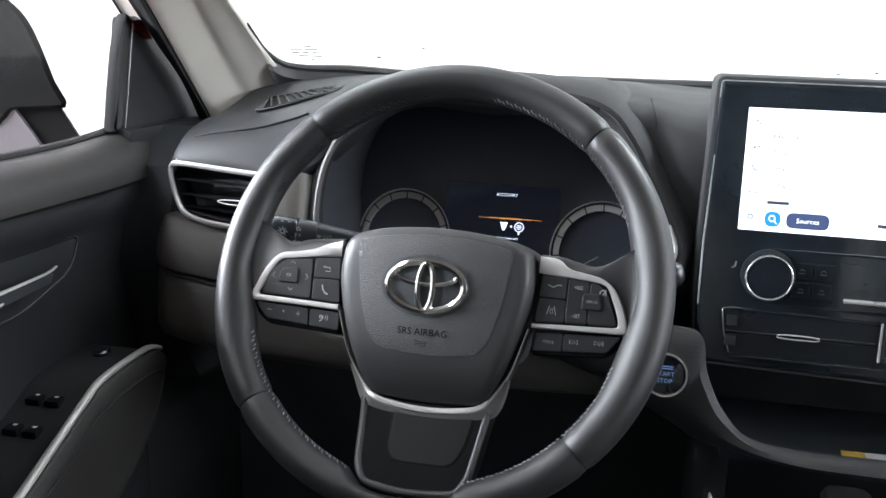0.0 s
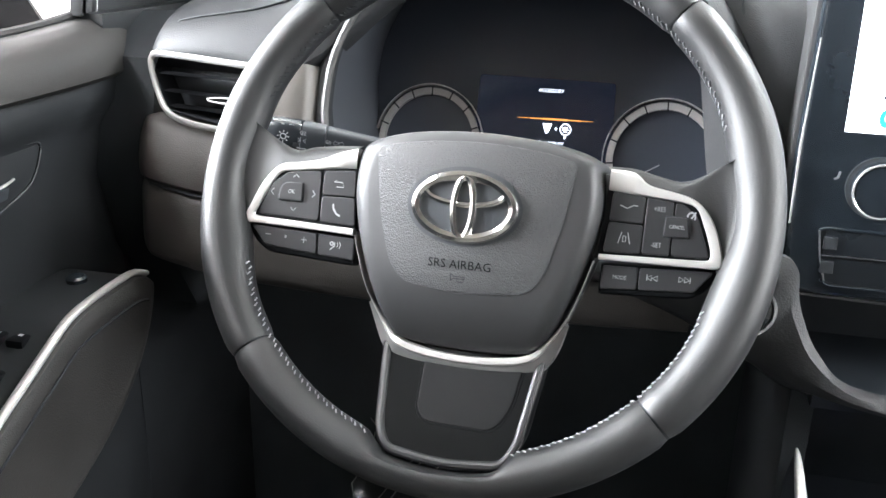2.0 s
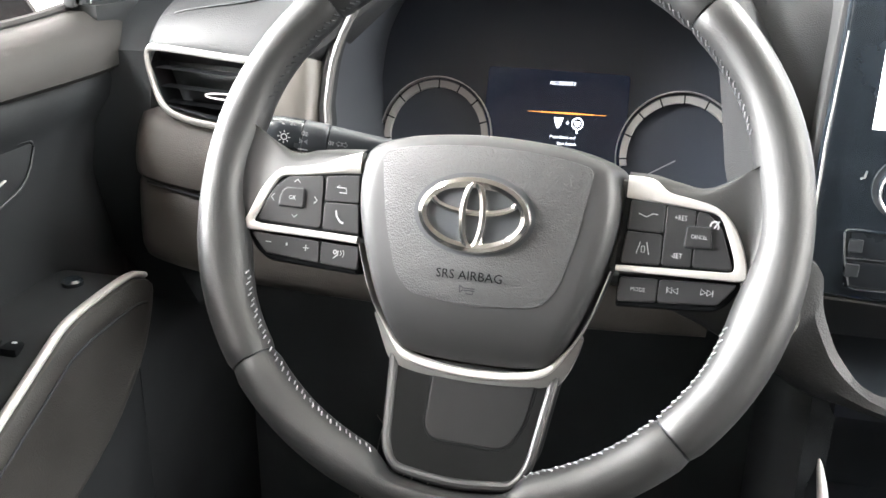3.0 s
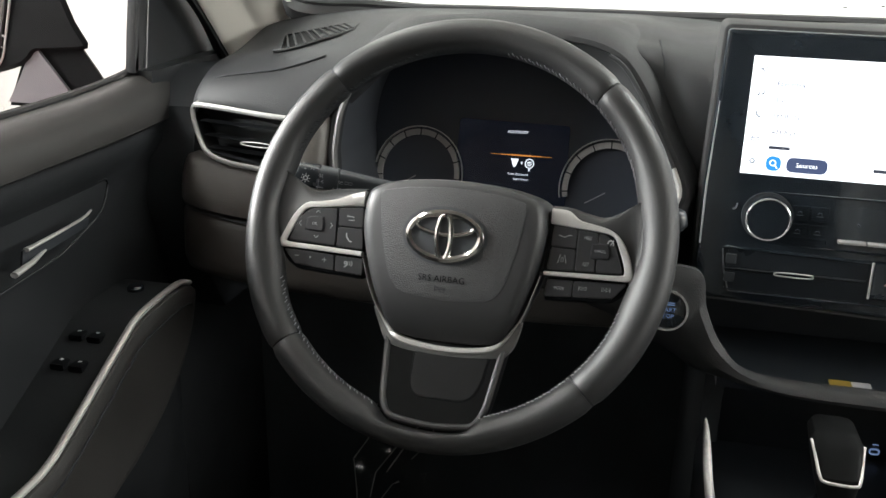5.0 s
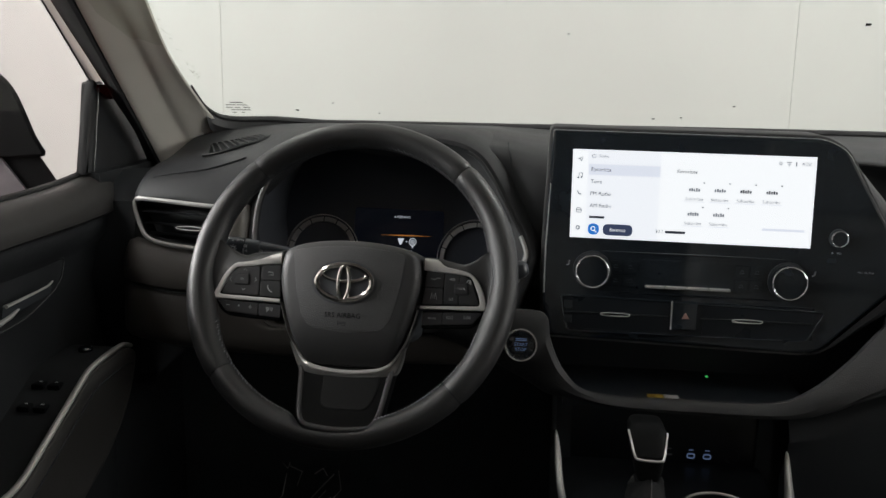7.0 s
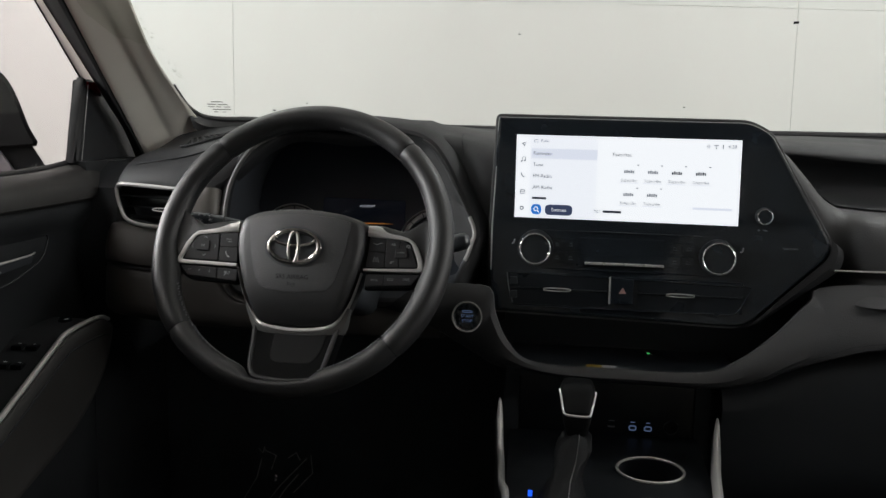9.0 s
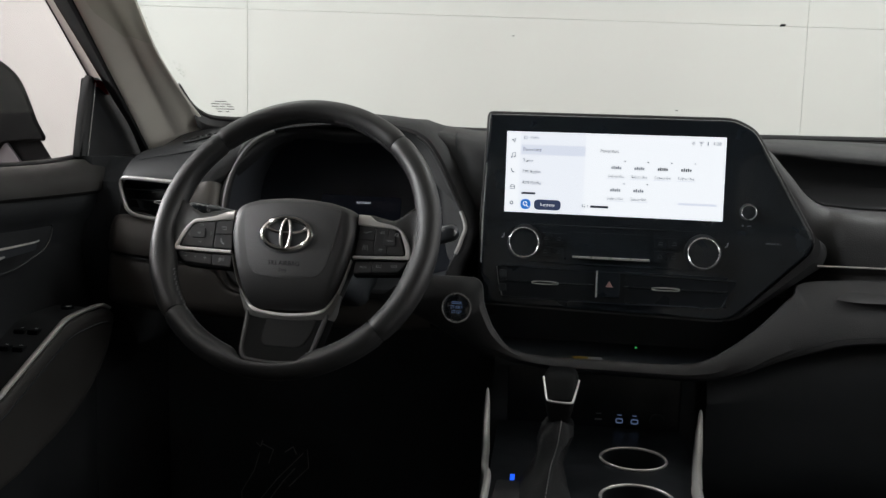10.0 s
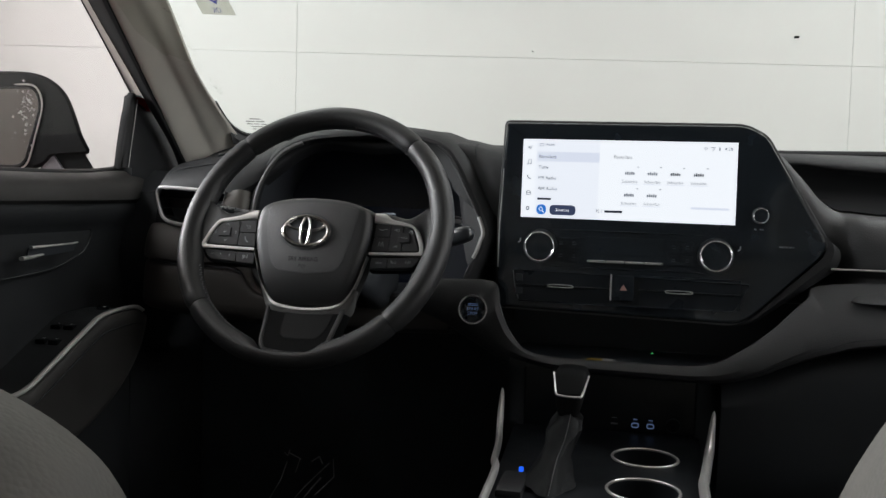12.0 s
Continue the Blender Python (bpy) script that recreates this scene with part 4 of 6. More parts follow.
# Air vent beside the driver's door.
def air_vent_left():
    vent = thing("air_vent", (-0.27, 0.84, 1.04), "black side air vent with silver surround", "air vent")
    path = catmull([(-0.213, 0.8165, 1.0655), (-0.25, 0.822, 1.067), (-0.325, 0.838, 1.070), (-0.341, 0.845, 1.066), (-0.341, 0.843, 1.055), (-0.332, 0.836, 1.034), (-0.318, 0.826, 1.020), (-0.29, 0.815, 1.0135), (-0.24, 0.804, 1.011), (-0.213, 0.8005, 1.010)], 6)
    part("surround", tube(path, 0.0031, 10, False, 0.75, (0, -1, 0)), "satin_mid", vent, "satin silver vent surround")
    part("surround_return", tube(catmull([(-0.341, 0.845, 1.066), (-0.337, 0.852, 1.072), (-0.328, 0.858, 1.0765)], 4), [0.0026, 0.0024, 0.0022, 0.002, 0.0018, 0.0016, 0.0014, 0.0012, 0.001], 8), "satin_mid", vent)
    back = [Vector((x, y + 0.03, z)) for x, y, z in ((-0.213, 0.8165, 1.0655), (-0.25, 0.822, 1.067), (-0.33, 0.838, 1.069), (-0.338, 0.84, 1.055), (-0.318, 0.826, 1.022), (-0.24, 0.806, 1.012), (-0.213, 0.801, 1.010))]
    part("cavity", loft([[p + Vector((0, -0.028, 0)) for p in back], back], True, False, True), "seam", vent)
    for z, y0 in ((1.052, 0.004), (1.037, 0.0), (1.024, -0.002)):
        part("slat", tube([(-0.222, 0.820 + y0, z - 0.001), (-0.25, 0.824 + y0, z), (-0.33 + (1.055 - z) * 0.4, 0.838 + y0, z + 0.001)], 0.007, 8, False, 0.10), "mirror_shell", vent)
    part("tab", tube([Vector((-0.250 + 0.021 * math.cos(q), 0.8075 - 0.16 * 0.021 * math.cos(q), 1.037 + 0.0024 * math.sin(q))) for q in (2 * math.pi * i / 28 for i in range(28))], 0.0008, 6, True), "satin_mid", vent, "chrome rimmed adjuster tab")


air_vent_left()

# Taupe panel between side vent and hood, and the knee panel below.
part("trim_panel", stations([(-0.215, [(0.83, 1.066), (0.815, 1.05), (0.808, 1.02), (0.805, 0.99)]), (-0.19, [(0.825, 1.07), (0.818, 1.05), (0.808, 1.02), (0.805, 0.99)]), (-0.178, [(0.838, 1.066), (0.828, 1.05), (0.818, 1.02), (0.815, 0.99)]), (-0.172, [(0.855, 1.062), (0.85, 1.05), (0.84, 1.02), (0.835, 0.99)])], 3, 3), "taupe", dash, "taupe trim panel")
KNEE = []
for x, dy, dz in ((-0.36, 0.035, 0.0), (-0.335, 0.008, 0.0), (-0.27, -0.008, -0.004), (-0.18, -0.015, -0.007), (-0.14, -0.015, -0.008), (-0.06, -0.015, -0.01), (0.06, -0.015, -0.01), (0.15, -0.01, -0.008)):
    cap = 0.915 if x > -0.15 else 2.0
    KNEE.append((x, [(y, min(z, cap + (z - 0.95) * 0.12)) for y, z in [(0.845 + dy, 1.013), (0.822 + dy, 1.010 + dz), (0.806 + dy, 0.985 + dz), (0.802 + dy, 0.962 + dz), (0.812 + dy, 0.956 + dz), (0.805 + dy, 0.948 + dz), (0.800 + dy, 0.915 + dz), (0.803 + dy, 0.885 + dz), (0.85 + dy, 0.872 + dz), (0.93 + dy, 0.868 + dz)]]))
part("knee_panel", stations(KNEE, 5, 3), "knee", dash, "dark brown-grey knee panel with a seam")
part("seam_stitch", tube(catmull([(x, p[4][0] - 0.008, p[4][1]) for x, p in KNEE[1:5]], 5), 0.0011, 6), "seam", dash)
part("switch_panel", plate([(p.x, p.y) for p in rounded([(-0.300, 0.882), (-0.235, 0.872), (-0.235, 0.920), (-0.304, 0.925)], 0.006, 4)], 0, 0.006, lambda u, v, n: Vector((u, 0.809 + (0.92 - v) * 0.25 + (u + 0.3) * -0.1 - n, v)), 0.002), "black", dash)
for k in range(2):
    part("switch", box(-0.292 + 0.027 * k, -0.270 + 0.027 * k, 0.797 - 0.003 * k, 0.82, 0.890, 0.910, 0.002), "button", dash)
for a in ((-0.40, 0.24, 1.11, 1.13, 0.36, 1.05), (0.24, 0.26, 0.82, 1.13, 0.36, 0.83), (0.50, 0.52, 0.82, 1.02, 0.36, 0.83), (0.52, 1.17, 1.00, 1.02, 0.36, 1.05)):
    tagged(part("footwell_lining", box(*a), "carpet"), "dark felt lining of the footwell", "lining", kind="structure")


# ---- centre stack ----
stack = thing("centre_console_screen", (0.43, 0.83, 1.04), "gloss black centre panel with touch screen and climate controls", "control panel")


def on_stack(x, z, n):
    """n: metres proud of the panel."""
    return Vector((x, 0.8255 - 0.035 * x - n + (z - 1.04) * 0.06, z))


PANEL = [(p.x, p.y) for p in rounded([(0.221, 1.177), (0.548, 1.174), (0.575, 1.160), (0.655, 1.022), (0.651, 1.004), (0.560, 0.914), (0.540, 0.908), (0.218, 0.914), (0.214, 1.0)], [0.004, 0.012, 0.010, 0.008, 0.008, 0.012, 0.012, 0.008, 0.05], 4)]
part("panel", plate(PANEL, -0.045, 0.0, on_stack, 0.003), "gloss", stack, "gloss black panel")
SUR = shrink(PANEL, -0.004)
surround = [(u, v) for u, v in SUR]
part("surround", plate(surround, -0.06, -0.008, on_stack, 0.003), "rubber", stack)
part("edge_strip", tube([on_stack(u, v, -0.004) for u, v in shrink(PANEL, -0.002) if v < 0.93 and u < 0.57], 0.0012, 6, False, 1, (0, -1, 0)), "satin_dark", stack)
part("edge_strip", tube([on_stack(0.2168 + 0.005 * max(0.0, (z - 1.03) / 0.12), z, 0.0030) for z in (1.11, 1.08, 1.03, 1.0, 0.97)], [0.0005, 0.0007, 0.0010, 0.0010, 0.0008], 6, False, 1, (0, -1, 0)), "satin", stack)
S0 = (0.2465, 0.5385, 1.0425, 1.1535)
screen_area = part("touch_screen", plate([(S0[0], S0[2]), (S0[1], S0[2] - 0.002), (S0[1], S0[3] - 0.002), (S0[0], S0[3])], 0.0, 0.0006, on_stack, 0.0002), "screen", stack, "bright white lit touch screen with a radio menu")


def on_screen(u, v, n):
    """Screen units: u from 0 to 100 across, v from 0 to 37.5 down."""
    return on_stack(S0[0] + (S0[1] - S0[0]) * u / 100, S0[3] - (S0[3] - S0[2]) * v / 37.5 - 0.002 * u / 100, 0.0007 + n)


def srect(name, u0, u1, v0, v1, mat, n=0.0, r=0.0):
    pts = rounded([(u0, v0), (u1, v0), (u1, v1), (u0, v1)], r, 4) if r else [Vector((u0, v0)), Vector((u1, v0)), Vector((u1, v1)), Vector((u0, v1))]
    bm = bmesh.new()
    bm.faces.new([bm.verts.new(on_screen(p.x, p.y, n)) for p in pts])
    part(name, bm, mat, screen_area)


def stext(text, h, u, v, mat="screen_ink", left=True):
    part("menu_text", words(text, h, lambda a, b, n: on_screen(a, 2 * v - b, n), u, v, 0.0004, 0.0001, align="LEFT" if left else "CENTER", bold=0.0), mat, screen_area)


srect("menu_column", 6.5, 37, 0.3, 37.2, "screen_side", 0.0001)
srect("menu_bar", 7.0, 37, 6.0, 10.6, "screen_bar", 0.0002)
for k, word in enumerate(("Favorites", "Tune", "FM Radio", "AM Radio")):
    stext(word, 1.65, 7.9, (8.3, 13.4, 18.5, 23.6)[k])
srect("menu_text", 7.9, 14.4, 28.0, 29.0, "screen_ink", 0.0003)
stext("Radio", 1.25, 11.2, 2.6, "screen_grey")
stext("Favorites", 1.65, 43.8, 7.8)
stext("4:28", 1.6, 94, 3.0, "screen_grey")
def smark(name, bm, mat="screen_grey"):
    part(name, bm, mat, screen_area)


def sline(points, width=0.32):
    return stroke(points, width, on_screen, 0.0004)


smark("status_icon", sline([(85.0, 3.0), (85.6, 2.3), (86.3, 3.0), (85.6, 3.7), (85.0, 3.0)]))
smark("status_icon", merge(sline([(88.0, 2.4), (90.0, 2.4)]), sline([(88.4, 3.1), (89.6, 3.1)]), sline([(88.7, 3.8), (89.3, 3.8)])))
smark("status_icon", sline([(91.9, 2.2), (91.9, 3.9)], 0.5))
smark("menu_icon", sline([(2.4, 4.0), (4.4, 3.2), (3.6, 5.1), (3.3, 4.2), (2.4, 4.0)], 0.4))
smark("menu_icon", merge(sline([(2.9, 12.0), (2.9, 10.1), (4.3, 9.8), (4.3, 11.7)]), ring_disc(2.6, 12.0, 0.0, 0.4, 0.0003, 0.0004, on_screen, 12), ring_disc(4.0, 11.7, 0.0, 0.4, 0.0003, 0.0004, on_screen, 12)))
smark("menu_icon", sline([(2.6, 17.2), (2.7, 18.0), (3.3, 18.8), (4.2, 19.0)], 0.5))
smark("menu_icon", merge(sline([(2.3, 26.6), (2.3, 25.6), (2.8, 24.8), (4.0, 24.8), (4.5, 25.6), (4.5, 26.6), (2.3, 26.6)]), sline([(2.4, 25.7), (4.4, 25.7)])))
smark("menu_icon", ring_disc(3.3, 33.2, 0.45, 0.95, 0.0003, 0.0004, on_screen, 16))
smark("menu_icon", sline([(8.2, 3.2), (8.2, 2.2), (9.8, 2.0), (9.8, 3.2), (8.2, 3.2)], 0.25))
for k in range(6):
    u, v = 51.5 + (k % 4) * 10.5, 15.4 + (k // 4) * 10.2
    srect("station_tile", u - 4.6, u + 4.6, v - 3.5, v + 5.0, "screen", 0.00012, 0.8)
    srect("tile_line", u - 4.2, u + 4.2, v + 4.7, v + 4.95, "screen_bar", 0.0003)
    for m in range(5):
        srect("station_mark", u - 2.3 + m * 0.95, u - 1.6 + m * 0.95, v - 0.7 - 0.3 * (m % 2), v + 0.5, "screen_ink" if k in (2, 3) else "screen_grey", 0.0003, 0.2)
    stext("Subscribe", 1.35, u, v + 3.7, "screen_grey", False)
    srect("tile_dot", u + 3.4, u + 4.2, v - 3.4, v - 3.0, "screen_ink", 0.0003)
srect("search_button", 7.6, 12.4, 31.2, 36.0, "screen_blue", 0.0003, 2.3)
part("search_mark", ring_disc(9.8, 33.4, 0.7, 1.05, 0.0004, 0.0005, on_screen, 16), "screen", screen_area)
part("search_mark", sline([(10.4, 34.1), (11.3, 35.0)], 0.4), "screen", screen_area)
srect("menu_button", 14.0, 26.6, 31.2, 36.0, "screen_navy", 0.0003, 2.2)
part("menu_text", words("Sources", 1.5, lambda a, b, n: on_screen(a, 67.2 - b, n), 20.3, 33.6, 0.0006, 0.0001), "screen", screen_area)
stext("92.1", 1.4, 36.2, 33.4, "screen_ink")
srect("menu_text", 40.3, 48.6, 32.9, 34.0, "screen_ink", 0.0003)
srect("progress_bar", 80, 97, 30.0, 31.0, "screen_bar", 0.0002)

# Grey bevel along the panel's lower right edges.
bevel = []
for u, v in shrink(PANEL, -0.0012):
    if u > 0.545 and v < 1.03:
        k = max(0.0, min(1.0, (v - 0.910) / 0.05))
        wide = 0.006 + 0.018 * k
        bevel.append([on_stack(u, v, 0.001), on_stack(u + wide * 0.35, v - wide * 0.3, 0.0), on_stack(u + wide * 0.8, v - wide * 0.62, -0.012), on_stack(u + wide * 0.8, v - wide * 0.62, -0.05)])
part("bevel", loft(bevel, False), "dash", stack, "satin grey bevel")

# Knobs.
def knob(x, z, r, high, name):
    k = part(name, lathe([(r * 0.92, 0.0), (r * 0.98, high * 0.3), (r * 0.90, high * 0.92), (r * 0.86, high)], on_stack, x, z, 40), "gloss", stack, "gloss black dial")
    part("knob_ring", tube([on_stack(p.x, p.y, high * 0.93) for p in ellipse(x, z, r * 0.945, r * 0.945, 48)], r * 0.052, 8, True, 1.6, (0, -1, 0)), "bright_ring", k, "satin chrome ring")
    part("knob_base", ring_disc(x, z, r * 0.95, r * 1.12, 0.0, 0.003, on_stack, 48), "black", k)


knob(0.2765, 1.0020, 0.0213, 0.013, "climate_knob")
knob(0.5150, 0.9985, 0.0213, 0.013, "climate_knob")
knob(0.5705, 1.0545, 0.0100, 0.007, "volume_knob")
for k in range(4):
    part("toggle", plate([(p.x, p.y) for p in rounded([(0.343 + k * 0.0262, 0.9825), (0.3682 + k * 0.0262, 0.9825), (0.3682 + k * 0.0262, 0.9856), (0.343 + k * 0.0262, 0.9856)], 0.0008, 2)], 0, 0.006, on_stack, 0.001), "satin", stack, "satin silver toggle switch")
part("climate_display", plate([(0.337, 0.994), (0.446, 0.994), (0.446, 1.018), (0.337, 1.018)], 0, 0.0005, on_stack, 0.0002), "gloss", stack)
for x, z in ((0.306, 1.008), (0.324, 1.008), (0.306, 0.990), (0.324, 0.990), (0.460, 1.008), (0.478, 1.008), (0.460, 0.990), (0.478, 0.990)):
    key = part("climate_key", plate([(p.x, p.y) for p in rounded([(x - 0.0082, z - 0.0075), (x + 0.0082, z - 0.0075), (x + 0.0082, z + 0.0075), (x - 0.0082, z + 0.0075)], 0.001, 2)], 0, 0.0012, on_stack, 0.0004), "gloss", stack)
    part("icon", merge(ring_disc(x, z, 0.0016, 0.0021, 0.0013, 0.0014, on_stack, 12, 0, 180), bars([(x - 0.003, x + 0.003, z - 0.0022, z - 0.0016)], on_stack, 0.0014)), "ink_faint", key)
for x in (0.247, 0.546):
    part("icon", stroke([(x + 0.0010, 1.0125), (x, 1.0075), (x - 0.0028, 1.0065)], 0.0017, on_stack, 0.0003), "ink_dim", stack)
part("volume_mark", merge(words("VOL", 0.0022, on_stack, 0.5725, 1.036, 0.0003), ring_disc(0.5645, 1.036, 0.0007, 0.0012, 0.0002, 0.0004, on_stack, 12)), "ink_dim", stack)
part("passenger_airbag_mark", words("PASS AIR BAG", 0.0022, on_stack, 0.605, 1.0135, 0.0003), "ink_dim", stack)

for x0, x1, z in ((0.262, 0.535, 1.0262), (0.262, 0.53, 0.9745)):
    part("panel_ridge", tube([on_stack(x0, z, -0.0006), on_stack((x0 + x1) / 2, z - 0.0004, 0.0006), on_stack(x1, z - 0.001, -0.0006)], [0.0004, 0.0014, 0.0004], 10), "gloss", stack)

# Centre vents.
VENT = [(p.x, p.y) for p in rounded([(0.239, 0.968), (0.562, 0.962), (0.542, 0.924), (0.247, 0.922)], 0.006, 3)]
part("vent_cavity", plate(VENT, 0.0, 0.0008, on_stack, 0.0003), "seam", stack)
part("vent_edge", tube([on_stack(0.2395, 0.966, 0.002), on_stack(0.2425, 0.945, 0.002), on_stack(0.248, 0.926, 0.002)], 0.0008, 6), "satin_dark", stack)
part("vent_surround", tube([on_stack(u, v, 0.0012) for u, v in VENT], 0.0013, 6, True, 1, (0, -1, 0)), "gloss", stack)
for x0, x1 in ((0.243, 0.374), (0.414, 0.549)):
    part("vent_slat", tube([on_stack(x0, 0.9465, 0.0015), on_stack(x1, 0.9465, 0.0015)], 0.0011, 6), "gloss_soft", stack)
    for z in (0.9572, 0.9345):
        part("vent_slat", plate([(x0 + 0.002, z - 0.0095), (x1, z - 0.0095), (x1, z + 0.0095), (x0 + 0.002, z + 0.0095)], 0.0, 0.0012, on_stack, 0.0004), "vent_black", stack)
for z in (0.9565, 0.9375):
    part("vent_thumbwheel", plate([(p.x, p.y) for p in rounded([(0.2435, z - 0.005), (0.2535, z - 0.005), (0.2535, z + 0.005), (0.2435, z + 0.005)], 0.001, 2)], 0.0, 0.003, on_stack, 0.0006), "black", stack)
for x in (0.3075, 0.469):
    part("vent_tab", tube([on_stack(x + 0.018 * math.cos(q), 0.9470 + 0.0020 * math.copysign(abs(math.sin(q)) ** 0.5, math.sin(q)), 0.007) for q in (2 * math.pi * i / 32 for i in range(32))], 0.0008, 6, True, 1, (0, -1, 0)), "satin", stack, "chrome rimmed adjuster tab")
    part("vent_tab_face", plate([(p.x, p.y) for p in ellipse(x, 0.9470, 0.0172, 0.0019, 28)], 0.0, 0.0068, on_stack, 0.0004), "gloss", stack)
hz = part("hazard_button", plate([(p.x, p.y) for p in rounded([(0.3785, 0.931), (0.409, 0.931), (0.409, 0.967), (0.3785, 0.967)], 0.003, 3)], 0, 0.005, on_stack, 0.0012), "gloss", stack)
part("hazard_triangle", plate([(0.3895, 0.9455), (0.3995, 0.9455), (0.3945, 0.9540)], 0.005, 0.0054, on_stack, 0.0001), "hazard_red", hz)
part("hazard_edge", tube([on_stack(0.3775, 0.967, 0.004), on_stack(0.3775, 0.931, 0.004)], 0.0012, 6), "satin", hz)

# ---- grey trim under the stack, tray and glove box side ----
OUTER = [(0.075, 0.915), (0.142, 0.890), (0.172, 0.874), (0.203, 0.857), (0.235, 0.845), (0.323, 0.837), (0.432, 0.834), (0.524, 0.835), (0.575, 0.848), (0.605, 0.862), (0.658, 0.881), (0.72, 0.895), (0.90, 0.905), (1.15, 0.905)]
INNER = [(0.120, 0.950), (0.200, 0.952), (0.222, 0.945), (0.228, 0.915), (0.247, 0.878), (0.283, 0.855), (0.40, 0.852), (0.500, 0.854), (0.545, 0.874), (0.590, 0.905), (0.632, 0.944), (0.665, 0.966), (0.90, 0.972), (1.15, 0.972)]
def trim_y(x):
    return 0.760 + 0.024 * max(0.0, min(1.0, (0.265 - x) / 0.06))


sweep_o = catmull([(x, trim_y(x), z) for x, z in OUTER], 5)
sweep_i = catmull([(x, trim_y(x) - 0.002 + 0.046 * max(0.0, min(1.0, (x - 0.55) / 0.10)), z) for x, z in INNER], 5)
rings = []
for o, i in zip(sweep_o, sweep_i):
    under = o + Vector((0, 0.05, -0.006))
    rings.append([under, o + Vector((0, 0.012, -0.004)), o + Vector((0, 0.002, 0.001)), o.lerp(i, 0.2) + Vector((0, -0.007, 0)), o.lerp(i, 0.5) + Vector((0, -0.010, 0)), o.lerp(i, 0.85) + Vector((0, -0.006, 0)), i + Vector((0, 0.001, 0.001)), i + Vector((0, 0.010, 0.0)), i + Vector((0, 0.014, -0.006))])
part("trim_sweep", loft(rings, False), "dash_soft", dash, "soft grey trim sweep with stitching")
part("trim_stitching", merge(*[tube([a + Vector((0, -0.0065, 0)), b + Vector((0, -0.0065, 0))], 0.0006, 5) for a, b in list(zip([o.lerp(i, 0.12) for o, i in zip(sweep_o, sweep_i)], [o.lerp(i, 0.12) for o, i in zip(sweep_o, sweep_i)][1:]))[40:]]), "seam", dash)
part("tray", box(0.245, 0.545, 0.764, 0.885, 0.838, 0.8502), "tray_black", dash, "black open storage tray")
# The back wall's own colour carries the screen glare.
part("tray_back", box(0.22, 0.66, 0.885, 0.90, 0.838, 0.93), "tray_back", dash, "tray back wall, lightened for the screen's glare")
label = tagged(part("warning_label", bars([(0.350, 0.370, 0.0, 0.010)], lambda u, v, n: Vector((u, 0.768 + v, 0.8512 + v * 0.15)), 0), "yellow"), "small yellow and white warning label on the tray", "label")
part("label_field", bars([(0.3705, 0.3885, 0.0, 0.010)], lambda u, v, n: Vector((u, 0.768 + v, 0.8512 + v * 0.15)), 0), "ink_dim", label)
tagged(part("indicator_light", box(0.4365, 0.4395, 0.860, 0.866, 0.8475, 0.8505), "lit_green"), "tiny green indicator light in the tray", "indicator")

# Right-hand dashboard: recess, ledge, silver line, shelf.
LEDGE = ((0.58, 1.152), (0.604, 1.135), (0.632, 1.104), (0.655, 1.076), (0.678, 1.062), (0.734, 1.057), (1.2, 1.055))


def ledge(x):
    """Height of the passenger ledge, which rises beside the centre panel."""
    for (xa, za), (xb, zb) in zip(LEDGE, LEDGE[1:]):
        if x <= xb:
            return za + (zb - za) * (x - xa) / (xb - xa)


RIGHT, REC = [], []
for x in (0.585, 0.604, 0.62, 0.635, 0.65, 0.665, 0.68, 0.70, 0.74, 0.82, 0.95, 1.16):
    h = ledge(x)
    brow = 1.133 - 0.080 * max(0.0, min(0.25, x - 0.624))
    tuck = 0.10 * max(0.0, min(1.0, (0.690 - x) / 0.04))
    dy = 0.02 * max(0.0, x - 0.75)
    behind = 0.016 * max(0.0, min(1.0, (0.70 - x) / 0.03))
    RIGHT.append((x, [(0.962 + dy, max(brow, h)), (0.985 + dy, max(brow - 0.020, h)), (0.99 + dy, max(1.076, h)), (0.94 + dy, h), (0.87 + dy, h), (0.825 + dy + behind, h - 0.008), (0.808 + dy + behind, h - 0.028), (0.806 + dy + behind, 1.005), (0.808 + dy + behind * 2, 0.988), (0.816 + dy + tuck, 0.980), (0.820 + dy + tuck, 0.974), (0.812 + dy + tuck, 0.966), (0.79 + dy + tuck, 0.956), (0.766 + dy + tuck, 0.947)]))
    REC.append((x, [(0.956 + dy, max(brow - 0.003, h + 0.001)), (0.974 + dy, max(brow - 0.020, h + 0.0015)), (0.980 + dy, max(1.080, h + 0.0015)), (0.938 + dy, h + 0.004), (0.885 + dy, h + 0.0030)]))
part("passenger_fascia", stations(RIGHT, 4, 4), "dash_soft", dash, "grey soft passenger fascia with a dark recess")
# Darker sheet laid just above the fascia inside the recess.
part("recess_lining", stations(REC[2:], 4, 4), "recess", dash, "darker sheet over the recess")
part("silver_line", tube([(0.662, 0.806, 0.987), (0.75, 0.806, 0.987), (0.95, 0.811, 0.987), (1.15, 0.816, 0.987)], 0.0022, 8, False, 0.6), "satin", dash, "thin satin silver strip")
part("glove_box", merge(stations([(x, [(0.83, t), (0.80, t - 0.004), (0.785, t - 0.03), (0.79, 0.78), (0.81, 0.68), (0.86, 0.62), (0.95, 0.60)]) for x, t in ((0.53, 0.829), (0.575, 0.842), (0.61, 0.858), (0.66, 0.876), (0.75, 0.890), (0.95, 0.900), (1.15, 0.900))], 3, 4)), "black", dash, "black glove box lid")

